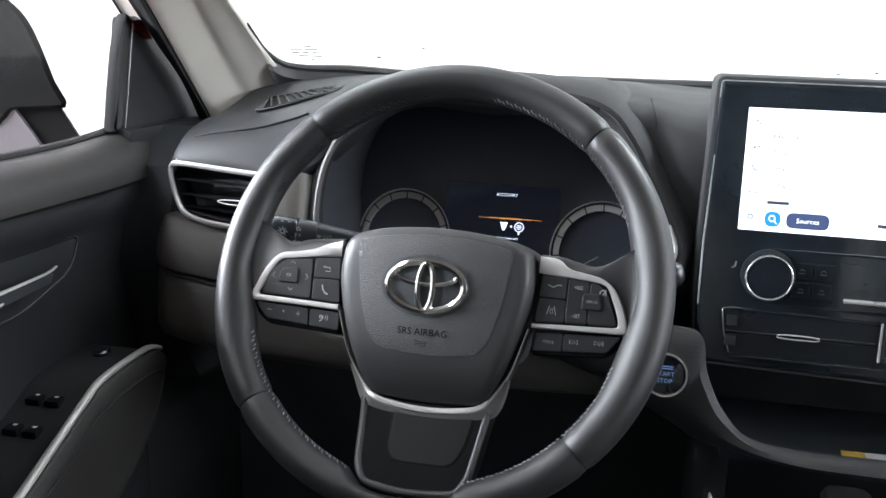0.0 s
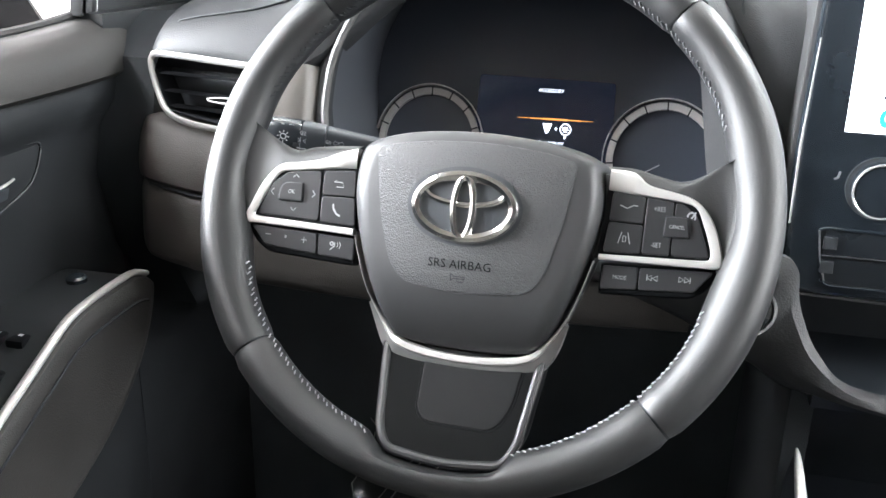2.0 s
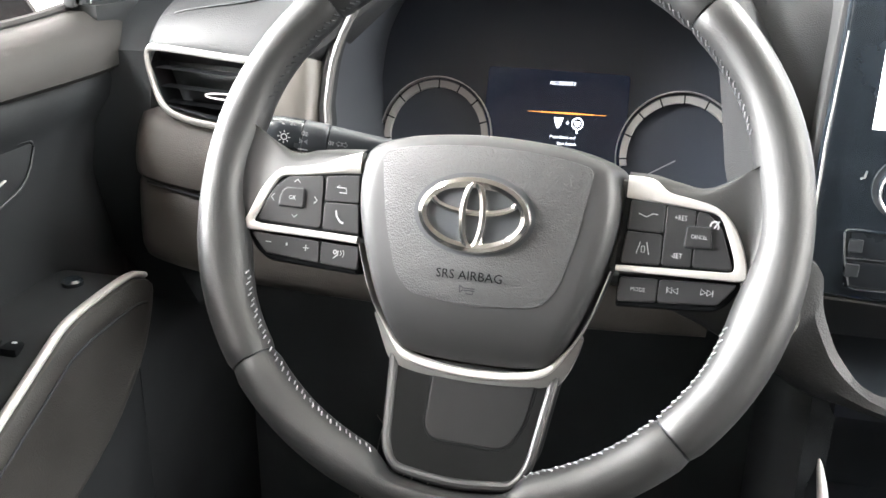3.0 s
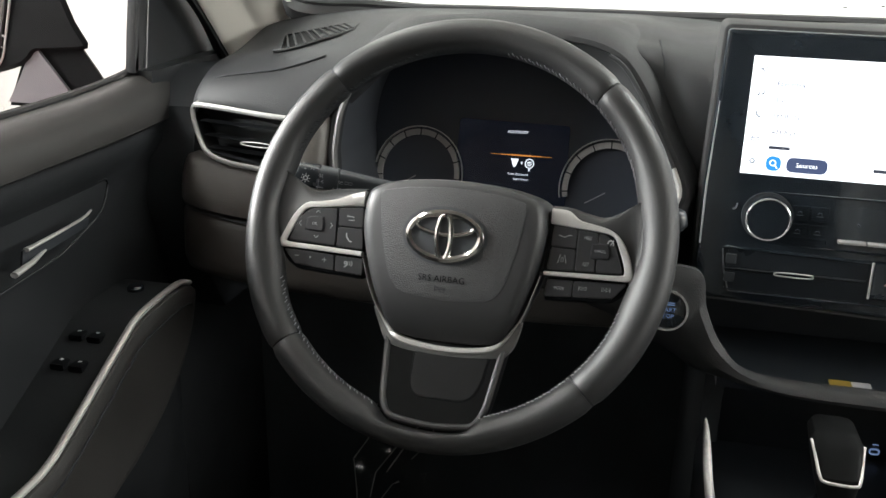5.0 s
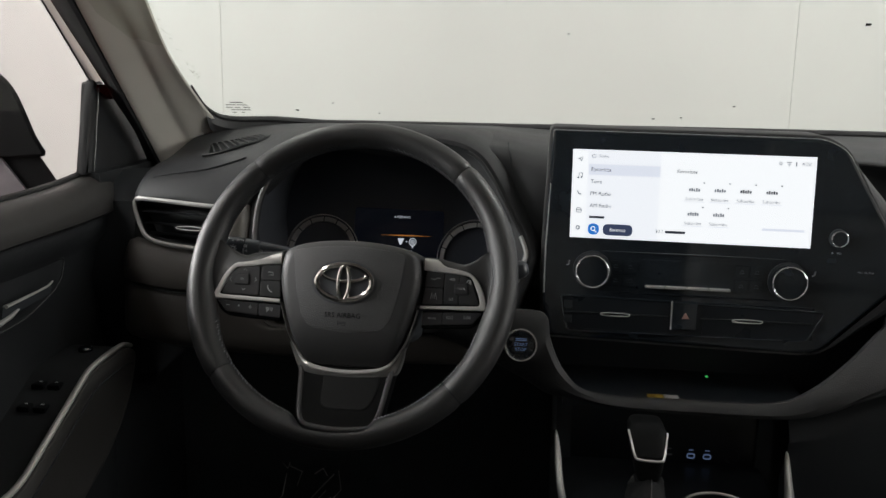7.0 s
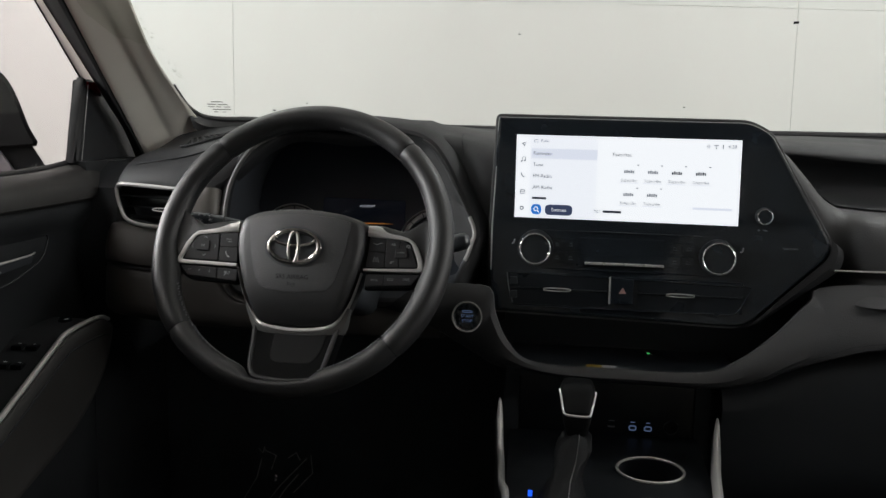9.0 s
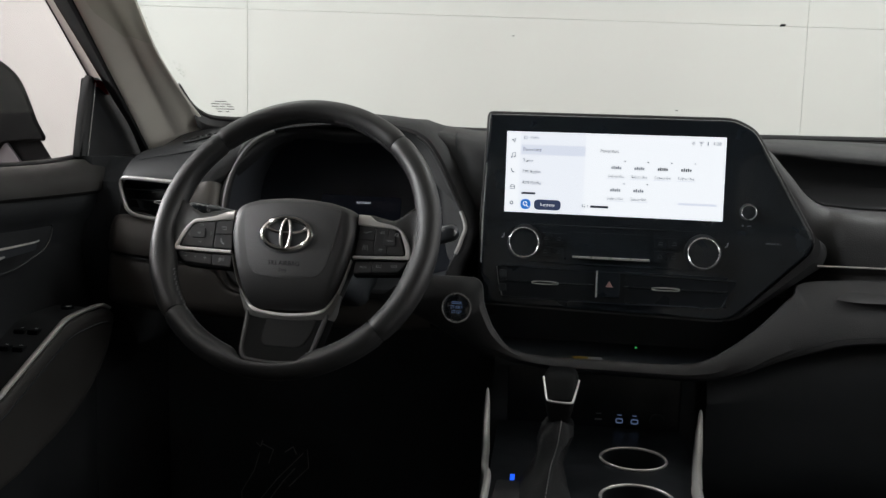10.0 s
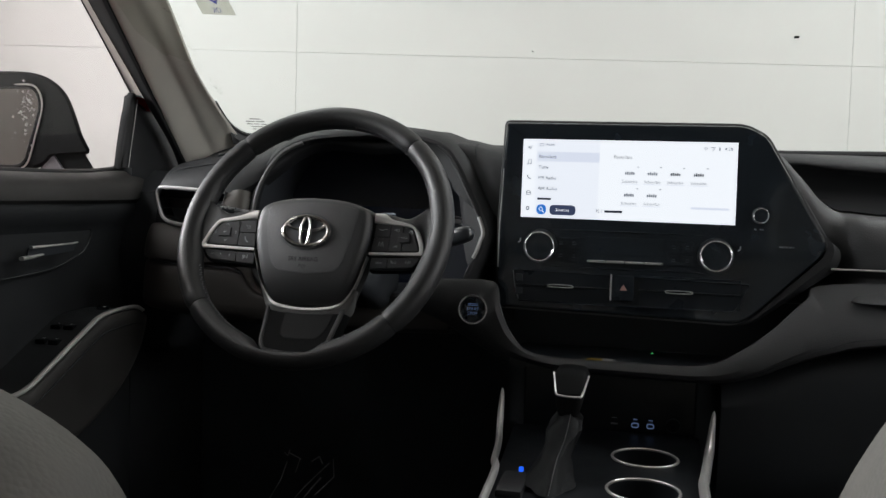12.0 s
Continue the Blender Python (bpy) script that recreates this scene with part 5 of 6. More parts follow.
# Start button.
start = thing("start_button", (0.188, 0.765, 0.912), "round black start button with chrome ring", "button")


def on_start(u, v, n):
    return Vector((0.1905 + u, 0.7720 - n * 0.97 + v * 0.15, 0.9110 + v + n * 0.2))


part("button_ring", ring_disc(0, 0, 0.0184, 0.0205, 0.0, 0.007, on_start, 40), "bright_ring", start, "chrome ring")
part("cap", lathe([(0.0183, 0.0), (0.0181, 0.0045), (0.0165, 0.0055)], on_start, 0, 0, 36), "gloss", start)
part("lettering", merge(words("START", 0.0042, on_start, 0, 0.0005, 0.0056), words("STOP", 0.0042, on_start, 0, -0.0058, 0.0056), bars([(-0.007, 0.007, 0.0052, 0.0062), (-0.007, 0.007, 0.0072, 0.0082)], on_start, 0.0058)), "lit_icon", start, "dim blue lit lettering")

# ---- centre console ----
console = thing("centre_console", (0.375, 0.5, 0.6), "black centre console with silver side rails and cup holders", "console")
TOP = [(p.x, p.y) for p in rounded([(0.247, 0.835), (0.505, 0.835), (0.500, 0.52), (0.497, 0.10), (0.268, 0.10), (0.262, 0.52)], 0.01, 3)]
def holed_top(outline, holes, z_low, z_top):
    """A block's top and sides, with round openings through the top."""
    bm = bmesh.new()
    loops = [outline] + [[(x + r * math.cos(2 * math.pi * i / 40), y + r * math.sin(2 * math.pi * i / 40)) for i in range(40)] for x, y, r in holes]
    edges = []
    for loop in loops:
        vs = [bm.verts.new((u, v, z_top)) for u, v in loop]
        edges += [bm.edges.new((vs[k - 1], vs[k])) for k in range(len(vs))]
    bmesh.ops.triangle_fill(bm, edges=edges, use_beauty=True)
    sides = loft([[Vector((u, v, z_low)) for u, v in outline], [Vector((u, v, z_top)) for u, v in outline]])
    return merge(bm, sides)


CUPS = ((0.4320, 0.697, 0.039), (0.4300, 0.565, 0.039))
part("top", holed_top(TOP, CUPS, 0.40, 0.742), "console_black", console)
part("front_wall", box(0.247, 0.507, 0.825, 0.845, 0.73, 0.838, 0.003), "console_black", console)
RAIL_L = [(0.2382, 0.752, 0.8075), (0.2396, 0.74, 0.7976), (0.2436, 0.70, 0.765), (0.2475, 0.67, 0.7535), (0.2536, 0.60, 0.752), (0.2612, 0.55, 0.752), (0.268, 0.30, 0.750), (0.268, 0.12, 0.750)]
RAIL_R = [(0.5184, 0.752, 0.7972), (0.5167, 0.74, 0.7898), (0.511, 0.70, 0.765), (0.5068, 0.67, 0.7535), (0.4990, 0.60, 0.752), (0.4955, 0.55, 0.752), (0.4945, 0.30, 0.750), (0.4945, 0.12, 0.750)]
for path, wide in ((catmull(RAIL_L, 6), 0.0044), (catmull(RAIL_R, 6), 0.0060)):
    part("side_rail", tube(path, [min(wide, 0.0008 + 0.0004 * i) for i in range(len(path))], 12, False, 1.5), "satin", console, "satin silver side rail")
    flank = [[p + Vector((0, 0, 0.0)), p + Vector((0.006 if x0 < 0.3 else -0.006, 0, -0.03)), Vector((p.x, p.y, 0.45))] for p in path]
    part("flank", loft(flank, False), "console_black", console)
for cx, cy, cr in CUPS:
    cup = part("cup_holder", loft([[Vector((cx + r * math.cos(2 * math.pi * i / 40), cy + r * math.sin(2 * math.pi * i / 40), z)) for i in range(40)] for r, z in ((cr, 0.742), (cr * 0.97, 0.70), (cr * 0.9, 0.67), (cr * 0.4, 0.668))], True, False, True), "console_black", console, "deep black cup holder with a silver rim")
    part("cup_rim", tube([(cx + (cr + 0.002) * math.cos(a), cy + (cr + 0.002) * math.sin(a), 0.7435) for a in (2 * math.pi * i / 48 for i in range(48))], 0.0018, 10, True), "satin", cup)
for k, x in enumerate((0.418, 0.439)):
    port = part("usb_port", tube([Vector((x - 0.0045 + 0.009 * (0.5 + 0.5 * math.cos(a)), 0.8235, 0.7530 + 0.0030 * math.copysign(abs(math.sin(a)) ** 0.4, math.sin(a)))) for a in (2 * math.pi * i / 24 for i in range(24))], 0.0010, 6, True), "lit_icon", console, "lit blue outline of a charging port")
    part("port_mark", bars([(x - 0.003, x + 0.003, 0.7605, 0.7618)], lambda u, v, n: Vector((u, 0.8238, v)), 0), "lit_icon", port)
part("usb_port", bars([(0.384, 0.394, 0.752, 0.7545), (0.385, 0.393, 0.7610, 0.7624)], lambda u, v, n: Vector((u, 0.8238, v)), 0), "ink_dim", console)
part("power_socket", ring_disc(0, 0, 0.009, 0.0105, 0, 0.003, lambda u, v, n: Vector((0.470 + u, 0.825 - n, 0.7560 + v)), 24), "black", console)
tagged(part("mode_light", box(0.2845, 0.2895, 0.594, 0.599, 0.742, 0.7475), "lit_blue"), "small blue mode light on the console", "indicator")
part("mode_switch", box(0.270, 0.300, 0.50, 0.575, 0.738, 0.750, 0.004), "button", console)

# Gear selector.
gear = thing("gear_selector", (0.335, 0.60, 0.745), "black gear selector with silver trim and leather boot", "gear selector")


def gear_ring(c, w, d, r, tilt=0.0):
    return [Vector((c[0] + p.x, c[1] + p.y, c[2] + p.y * tilt)) for p in rounded([(-w, -d), (w, -d), (w * 0.95, d), (-w * 0.95, d)], r, 4)]


part("knob", loft([gear_ring((0.338, 0.638, 0.806), 0.012, 0.012, 0.008), gear_ring((0.338, 0.642, 0.818), 0.016, 0.017, 0.011), gear_ring((0.338, 0.652, 0.834), 0.0195, 0.024, 0.013), gear_ring((0.338, 0.672, 0.851), 0.0215, 0.025, 0.013), gear_ring((0.338, 0.677, 0.857), 0.018, 0.019, 0.011), gear_ring((0.338, 0.678, 0.859), 0.010, 0.010, 0.006)], True, True, True), "spoke_black", gear)
part("knob_trim", tube(catmull([(0.3165, 0.657, 0.853), (0.3190, 0.645, 0.845), (0.3220, 0.629, 0.8345), (0.3260, 0.626, 0.8315), (0.338, 0.6255, 0.8305), (0.3500, 0.626, 0.8305), (0.3540, 0.629, 0.8325), (0.3575, 0.645, 0.843), (0.3598, 0.657, 0.851)], 4), 0.0014, 8), "satin", gear, "satin silver U-shaped trim")
boot = []
for t, w, d in ((0, 0.0150, 0.013), (0.08, 0.0195, 0.017), (0.25, 0.0215, 0.021), (0.42, 0.0175, 0.022), (0.58, 0.0165, 0.025), (0.78, 0.022, 0.036), (1.0, 0.032, 0.052)):
    c = Vector((0.338, 0.637, 0.806)).lerp(Vector((0.322, 0.565, 0.744)), t)
    ring = []
    for i in range(40):
        a = 2 * math.pi * i / 40
        f = 1 + 0.07 * math.sin(a * 5 + t * 3) * min(1, t * 2) + 0.05 * math.sin(a * 9 - t * 14)
        ring.append(c + Vector((w * f * math.cos(a), d * f * math.sin(a), 0.003 * math.sin(a * 3 + t * 8))))
    boot.append(ring)
part("boot", loft(boot, True, True, True), "boot", gear, "creased black leather boot")
part("boot_stitch", merge(*[tube([a, a.lerp(b, 0.6)], 0.0006, 5) for a, b in zip(*(lambda line: (line[:-1], line[1:]))(catmull([ring[31] + Vector((0.001, -0.001, 0.001)) for ring in boot], 7)))]), "satin_dark", gear, "grey boot stitching")


# ---- driver's door ----
door = thing("driver_door", (-0.40, 0.3, 0.4), "closed dark door with padded armrest and silver handle", "car door")
DOOR_ROWS = []
for y, dx, dip in ((-0.75, 0.0, 0.012), (-0.3, 0.0, 0.012), (0.2, 0.0, 0.011), (0.55, 0.0, 0.011), (0.75, 0.0, 0.009), (0.845, -0.004, 0.003), (0.90, -0.014, 0.0)):
    DOOR_ROWS.append([Vector((x + dx, y, z - dip * min(1.0, (z - 1.04) / 0.05))) for x, z in ((-0.445, 1.088), (-0.425, 1.097), (-0.405, 1.097), (-0.386, 1.085), (-0.376, 1.066), (-0.374, 1.050), (-0.384, 1.043))])
part("upper_trim", loft([catmull([r[i] for r in DOOR_ROWS], 4) for i in range(7)], False), "door_soft", door, "dark brown-grey padded upper trim")
MID = [[Vector((x + dx, y, z)) for x, z in ((-0.384, 1.044), (-0.382, 1.036), (-0.384, 1.022), (-0.391, 1.012), (-0.399, 0.998), (-0.404, 0.95), (-0.398, 0.90), (-0.394, 0.80), (-0.392, 0.62), (-0.395, 0.45), (-0.42, 0.36))] for y, dx in ((-0.75, 0), (-0.3, 0), (0.2, 0), (0.55, 0), (0.75, 0), (0.845, -0.004), (0.90, -0.014))]
part("lower_trim", loft([catmull([r[i] for r in MID], 4) for i in range(11)], False), "door_dark", door)
part("outer_skin", merge(box(-0.56, -0.50, -0.75, 0.93, 0.36, 1.05)), "red_paint", door, "red painted outer skin")
part("sill_seal", tube(catmull([(-0.432, -0.75, 1.086), (-0.431, 0.2, 1.0865), (-0.430, 0.64, 1.088), (-0.430, 0.79, 1.0915), (-0.428, 0.864, 1.0985)], 5), 0.0042, 8), "rubber", door)
ARM_TOP = [(0.790, 0.864), (0.780, 0.880), (0.756, 0.888), (0.705, 0.888), (0.668, 0.884), (0.642, 0.873), (0.592, 0.849), (0.55, 0.829), (0.51, 0.812), (0.46, 0.808), (0.30, 0.806), (0.0, 0.806)]
ARM = ARM_TOP + [(-0.10, 0.80), (-0.10, 0.70), (0.30, 0.695), (0.52, 0.698), (0.60, 0.718), (0.66, 0.738), (0.72, 0.772), (0.768, 0.818)]
arm = [(p.x, p.y) for p in catmull([(y, z, 0) for y, z in ARM], 3, True)]
part("armrest", plate(arm, -0.014, 0.0, lambda u, v, n: Vector((-0.319 + n - 0.06 * max(0.0, 0.80 - v) + 0.02 * min(0.0, 0.70 - u), u, v)), 0.012), "arm", door, "grey-brown padded armrest")
arm_strip = catmull([(-0.327 - 0.02 * max(0.0, y - 0.70), y, z + 0.001) for y, z in ARM_TOP[1:]], 4)
part("armrest_strip", tube(arm_strip, 0.0042, 10, False, 0.7), "satin", door, "satin silver armrest strip")
part("armrest_seam", tube([Vector((-0.3185 - 0.02 * max(0.0, p.y - 0.70), p.y - 0.004, p.z - 0.024)) for p in arm_strip[2:]], 0.0013, 6), "seam", door)
part("switch_deck", loft([[Vector((x, p.y, p.z - 0.004)) for p in arm_strip] for x in (-0.41, -0.332)], False), "door_dark", door)
for x, y, z in ((-0.378, 0.648, 0.8755), (-0.358, 0.648, 0.8755), (-0.378, 0.615, 0.860), (-0.358, 0.615, 0.860)):
    sw = part("window_switch", box(x - 0.008, x + 0.008, y - 0.010, y + 0.010, z - 0.012, z - 0.001, 0.003), "mirror_shell", door)
    part("icon", bars([(x - 0.002, x + 0.002, y - 0.0015, y + 0.0015)], lambda u, v, n, z=z: Vector((u, v, z - 0.0005)), 0), "ink", sw)
part("mirror_control", lathe([(0.009, 0.0), (0.009, 0.005), (0.007, 0.007)], lambda u, v, n: Vector((-0.367 + u, 0.735 + v, 0.884 + n)), 0, 0, 20), "gloss", door)
RECESS = [(p.x, p.y) for p in rounded([(0.752, 1.005), (0.735, 0.972), (0.66, 0.950), (0.50, 0.94), (0.46, 0.96), (0.46, 1.004), (0.50, 1.012)], [0.012, 0.02, 0.02, 0.02, 0.01, 0.01, 0.01], 5)]
part("handle_recess", plate(RECESS, -0.002, 0.0, lambda u, v, n: Vector((-0.3965 + n, u, v)), 0.001), "door_dark", door)
part("recess_edge", tube([Vector((-0.3955, u, v)) for u, v in RECESS], 0.0012, 6, True), "door_dark", door)
part("handle", tube(catmull([(-0.380, 0.692, 0.9875), (-0.374, 0.670, 0.987), (-0.371, 0.63, 0.9865), (-0.370, 0.59, 0.986), (-0.370, 0.578, 0.986)], 5), [0.0012 + 0.0001 * i for i in range(21)], 10, False, 0.7), "satin", door, "satin chrome door handle")
part("handle_paddle", loft([[Vector((-0.371, y, 0.9855)), Vector((-0.373, y, 0.9855)), Vector((-0.376, y, 0.972 + 0.06 * max(0.0, y - 0.60))), Vector((-0.374, y, 0.972 + 0.06 * max(0.0, y - 0.60)))] for y in (0.575, 0.60, 0.64, 0.675)], True, True, True), "black", door)
part("lock_lever", tube([(-0.374, 0.608, 0.975), (-0.367, 0.58, 0.9738), (-0.363, 0.550, 0.973)], [0.0016, 0.0030, 0.0036], 10, False, 0.8), "satin", door, "satin chrome lock lever")

# Window frame, sail panel, glass.
SAIL = [(0.874, 1.098), (0.884, 1.14), (0.895, 1.186), (0.903, 1.222), (0.924, 1.224), (0.950, 1.212), (1.03, 1.182), (1.10, 1.115), (1.10, 1.08), (0.866, 1.08)]
part("sail_panel", plate([(p.x, p.y) for p in rounded(SAIL, 0.004, 3)], -0.02, 0.0, lambda u, v, n: Vector((-0.418 + n - (u - 0.86) * 0.02, u, v)), 0.003), "door_dark", door)
CHANNEL = [(0.853, 1.097), (0.862, 1.140), (0.8735, 1.185), (0.885, 1.213), (0.894, 1.226), (0.903, 1.224), (0.8975, 1.192), (0.886, 1.140), (0.876, 1.097)]
part("glass_channel", plate([(p.x, p.y) for p in rounded(CHANNEL, 0.003, 3)], -0.012, 0.0, lambda u, v, n: Vector((-0.4145 + n, u, v)), 0.004), "rubber", door, "black rubber glass channel")
part("channel_edge", tube([(-0.4142, 0.8765, 1.100), (-0.4142, 0.886, 1.140), (-0.4142, 0.8975, 1.190), (-0.4142, 0.903, 1.215)], 0.0009, 6), "satin_shade", door)
part("window_frame", tube([(-0.405, 0.66, 1.462), (-0.40, 0.40, 1.53), (-0.40, -0.30, 1.54), (-0.40, -0.75, 1.50)], 0.013, 10, False, 1.0), "rubber", door, "black window frame seal")
reveal_a = [(0.908, 1.214), (0.824, 1.292), (0.760, 1.350), (0.60, 1.475)]
reveal_b = [(0.945, 1.210), (0.860, 1.292), (0.797, 1.350), (0.625, 1.487)]
# Pale strip between the glass edge and the pillar seal.
part("frame_reveal", loft([[Vector((-0.424, *a)), Vector((-0.4225, *a)), Vector((-0.4225, *b)), Vector((-0.424, *b))] for a, b in zip(reveal_a, reveal_b)], True, True, True), "reveal", door, "pale window frame reveal")
part("frame_edge", tube([(-0.423, *a) for a in reveal_a], 0.0014, 6), "rubber", door)
CORNER = ((0.902, 1.2190), (0.921, 1.2195), (0.944, 1.1975), (0.932, 1.1985), (0.908, 1.2085))
part("body_corner", loft([[Vector((x, *p)) for p in CORNER] for x in (-0.422, -0.4135)], True, True, True), "red_paint", door, "red painted body corner")
gp = part("window_pane", loft([[Vector((x, y, z)) for y, z in ((-0.75, 1.09), (0.868, 1.09), (0.90, 1.228), (0.78, 1.345), (0.60, 1.48), (0.40, 1.53), (-0.75, 1.53))] for x in (-0.428, -0.424)], True, True, True), "side_glass", door, "clear side window")
gp.visible_shadow = False

# ---- door mirror ----
mir = thing("door_mirror", (-0.60, 0.87, 1.1), "dark door mirror with spotted glass", "door mirror")
HOUSE = [(-0.475, 1.122), (-0.486, 1.150), (-0.508, 1.205), (-0.530, 1.232), (-0.565, 1.250), (-0.62, 1.256), (-0.72, 1.250), (-0.745, 1.22), (-0.74, 1.12), (-0.70, 1.088), (-0.62, 1.085), (-0.56, 1.10), (-0.535, 1.119)]
house = [(p.x, p.y) for p in catmull([(x, z, 0) for x, z in HOUSE], 3, True)]


def mirror_ring(grow, y):
    return [Vector((x - 0.75 * max(0.0, y - 0.858) * max(0.0, min(1.0, (x + 0.72) / 0.1)), y, z)) for x, z in shrink(house, grow)]


part("housing", loft([mirror_ring(0.004, 0.853), mirror_ring(0.0, 0.858), mirror_ring(0.0, 0.90), mirror_ring(0.012, 0.95), mirror_ring(0.04, 0.985)], True, False, True), "mirror_shell", mir)
GL = [(p.x, p.y) for p in rounded([(-0.572, 1.228), (-0.562, 1.20), (-0.592, 1.098), (-0.69, 1.098), (-0.73, 1.13), (-0.73, 1.225)], 0.02, 5)]
tip_glass = lambda u, v, n: Vector((u, 0.852 - n + (u + 0.6) * 0.10, v))
part("bezel", loft([[Vector((x, 0.8535, z)) for x, z in shrink(house, 0.004)], [tip_glass(u, v, 0.001) for u, v in [min(GL, key=lambda g: (g[0] - p[0]) ** 2 + (g[1] - p[1]) ** 2) for p in house]]]), "mirror_shell", mir)
part("mirror_glass", plate(GL, -0.002, 0.002, tip_glass, 0.0006), "mirror", mir, "mirror glass with bright spots")
part("glass_rim", tube([tip_glass(u, v, 0.002) for u, v in GL], 0.002, 6, True, 1, (0, -1, 0)), "rubber", mir)
part("bezel_edge", tube([Vector((x, 0.8525, z)) for x, z in shrink(GL, -0.006)], 0.0016, 6, True, 1, (0, -1, 0)), "satin", mir)
random.seed(4)
drops = bmesh.new()
for k in range(70):
    u, v = -0.586 + random.gauss(0, 0.008), 1.204 + random.gauss(0, 0.014)
    if k > 50:
        u, v = -0.592 + random.gauss(0, 0.010), 1.16 + random.gauss(0, 0.025)
    if u > -0.568:
        continue
    r = random.uniform(0.0009, 0.0024)
    bmesh.ops.create_icosphere(drops, subdivisions=1, radius=r, matrix=Matrix.Translation(tip_glass(u, v, 0.0022)))
part("spots", drops, "wall", mir)
FOOT = ((-0.555, 1.124), (-0.486, 1.124), (-0.462, 1.088), (-0.44, 1.05), (-0.59, 1.05))
part("mirror_foot", loft([[Vector((x, 0.862, z)) for x, z in FOOT], [Vector((x - 0.02, 0.89, z)) for x, z in FOOT]], True, True, True), "mirror_shell", mir)
CAP = ((-0.549, 1.119), (-0.545, 1.1215), (-0.541, 1.119), (-0.517, 1.088), (-0.492, 1.055), (-0.588, 1.055), (-0.566, 1.088))
part("foot_cap", loft([[Vector((x, 0.857, z)) for x, z in CAP], [Vector((x, 0.8615, z)) for x, z in CAP]], True, True, True), "foot_grey", mir, "pale grey mirror foot cap")

# ---- body shell ----
shell = thing("car_body", (0.385, 0.0, 0.3), "red car body with pale cloth lining", "car body")


SEAL_LINE = [(1.06, 1.085), (1.012, 1.145), (0.955, 1.192), (0.880, 1.255), (0.770, 1.345), (0.650, 1.45)]


def pillar(mirror):
    def m(p):
        x, y, z = p
        return Vector((0.77 - x if mirror else x, y, z))
    left = catmull([m(p) for p in ((-0.384, 1.043, 1.085), (-0.383, 1.003, 1.122), (-0.381, 0.942, 1.178), (-0.379, 0.876, 1.238), (-0.376, 0.760, 1.345), (-0.372, 0.645, 1.45), (-0.36, 0.47, 1.53))], 5)
    mid = catmull([m(p) for p in ((-0.345, 1.094, 1.085), (-0.344, 1.050, 1.122), (-0.343, 0.968, 1.19), (-0.340, 0.890, 1.255), (-0.337, 0.782, 1.345), (-0.334, 0.643, 1.46), (-0.325, 0.47, 1.54))], 5)
    right = catmull([m(p) for p in ((-0.286, 1.075, 1.148), (-0.297, 1.040, 1.166), (-0.302, 0.975, 1.207), (-0.305, 0.89, 1.268), (-0.304, 0.803, 1.357), (-0.30, 0.65, 1.48), (-0.29, 0.48, 1.57))], 5)
    far = [p + Vector((0.016 if mirror else -0.016, 0.03, 0.0)) for p in right]
    rings = []
    for a, b, c, d in zip(left, mid, right, far):
        rings.append(catmull([a + Vector((0.004 if mirror else -0.004, 0.02, 0.0)), a, a.lerp(b, 0.35) + Vector((0, -0.003, 0)), a.lerp(b, 0.8), b, b.lerp(c, 0.25) + Vector((0, -0.005, 0.002)), b.lerp(c, 0.7) + Vector((0, -0.004, 0.002)), c, d], 3))
    part("pillar_trim", loft(rings, False), "pillar", shell, "pale taupe pillar trim")


pillar(False)
outer_line = catmull([(-0.415, y, z) for y, z in SEAL_LINE], 5)
inner_line = catmull([(-0.386, 1.06, 1.07), (-0.385, 1.004, 1.120), (-0.383, 0.942, 1.176), (-0.381, 0.876, 1.236), (-0.378, 0.760, 1.343), (-0.374, 0.645, 1.448)], 5)
part("pillar_seal", loft([[a, a.lerp(b, 0.35) + Vector((0.006, -0.012, 0)), a.lerp(b, 0.75) + Vector((0.006, -0.010, 0)), b, b + Vector((-0.002, 0.02, 0.0))] for a, b in zip(outer_line, inner_line)], False), "rubber", shell, "black rubber door seal")
pillar(True)
part("headliner", stations([(x, [(0.50, 1.565 - h), (0.40, 1.58 - h), (0.0, 1.60 - h), (-0.8, 1.60 - h), (-1.8, 1.56 - h), (-2.3, 1.45 - h)]) for x, h in ((-0.42, 0.06), (-0.30, 0.015), (0.0, 0.0), (0.385, -0.005), (0.77, 0.0), (1.07, 0.015), (1.19, 0.06))], 3, 3), "headliner", shell, "pale cloth headliner")
part("roof_skin", box(-0.46, 1.23, -2.4, 0.50, 1.63, 1.66), "red_paint", shell)
tagged(part("car_floor", box(-0.50, 1.27, -2.4, 1.3, 0.30, 0.36), "carpet"), "dark carpeted car floor", "carpet", kind="structure")
part("rear_bulkhead", box(-0.46, 1.23, -2.42, -2.38, 0.36, 1.05), "black", shell)
part("side_wall", box(-0.50, -0.44, -2.4, -0.75, 0.36, 1.08), "black", shell)
part("side_wall", box(1.21, 1.27, -2.4, 1.0, 0.36, 1.08), "door_dark", shell)
part("side_pillar", box(-0.46, -0.40, -0.80, -0.66, 1.05, 1.60), "pillar", shell)
part("side_pillar", box(1.17, 1.23, -0.80, -0.66, 1.05, 1.60), "pillar", shell)
part("bonnet", stations([(x, [(1.22, 1.06 - h), (1.5, 1.04 - h), (1.9, 0.99 - h), (2.2, 0.90 - h), (2.3, 0.74 - h), (2.3, 0.3)]) for x, h in ((-0.46, 0.10), (-0.35, 0.02), (0.0, 0.0), (0.385, 0.0), (0.77, 0.0), (1.12, 0.02), (1.27, 0.08))], 3, 3), "red_paint", shell, "red painted bonnet")

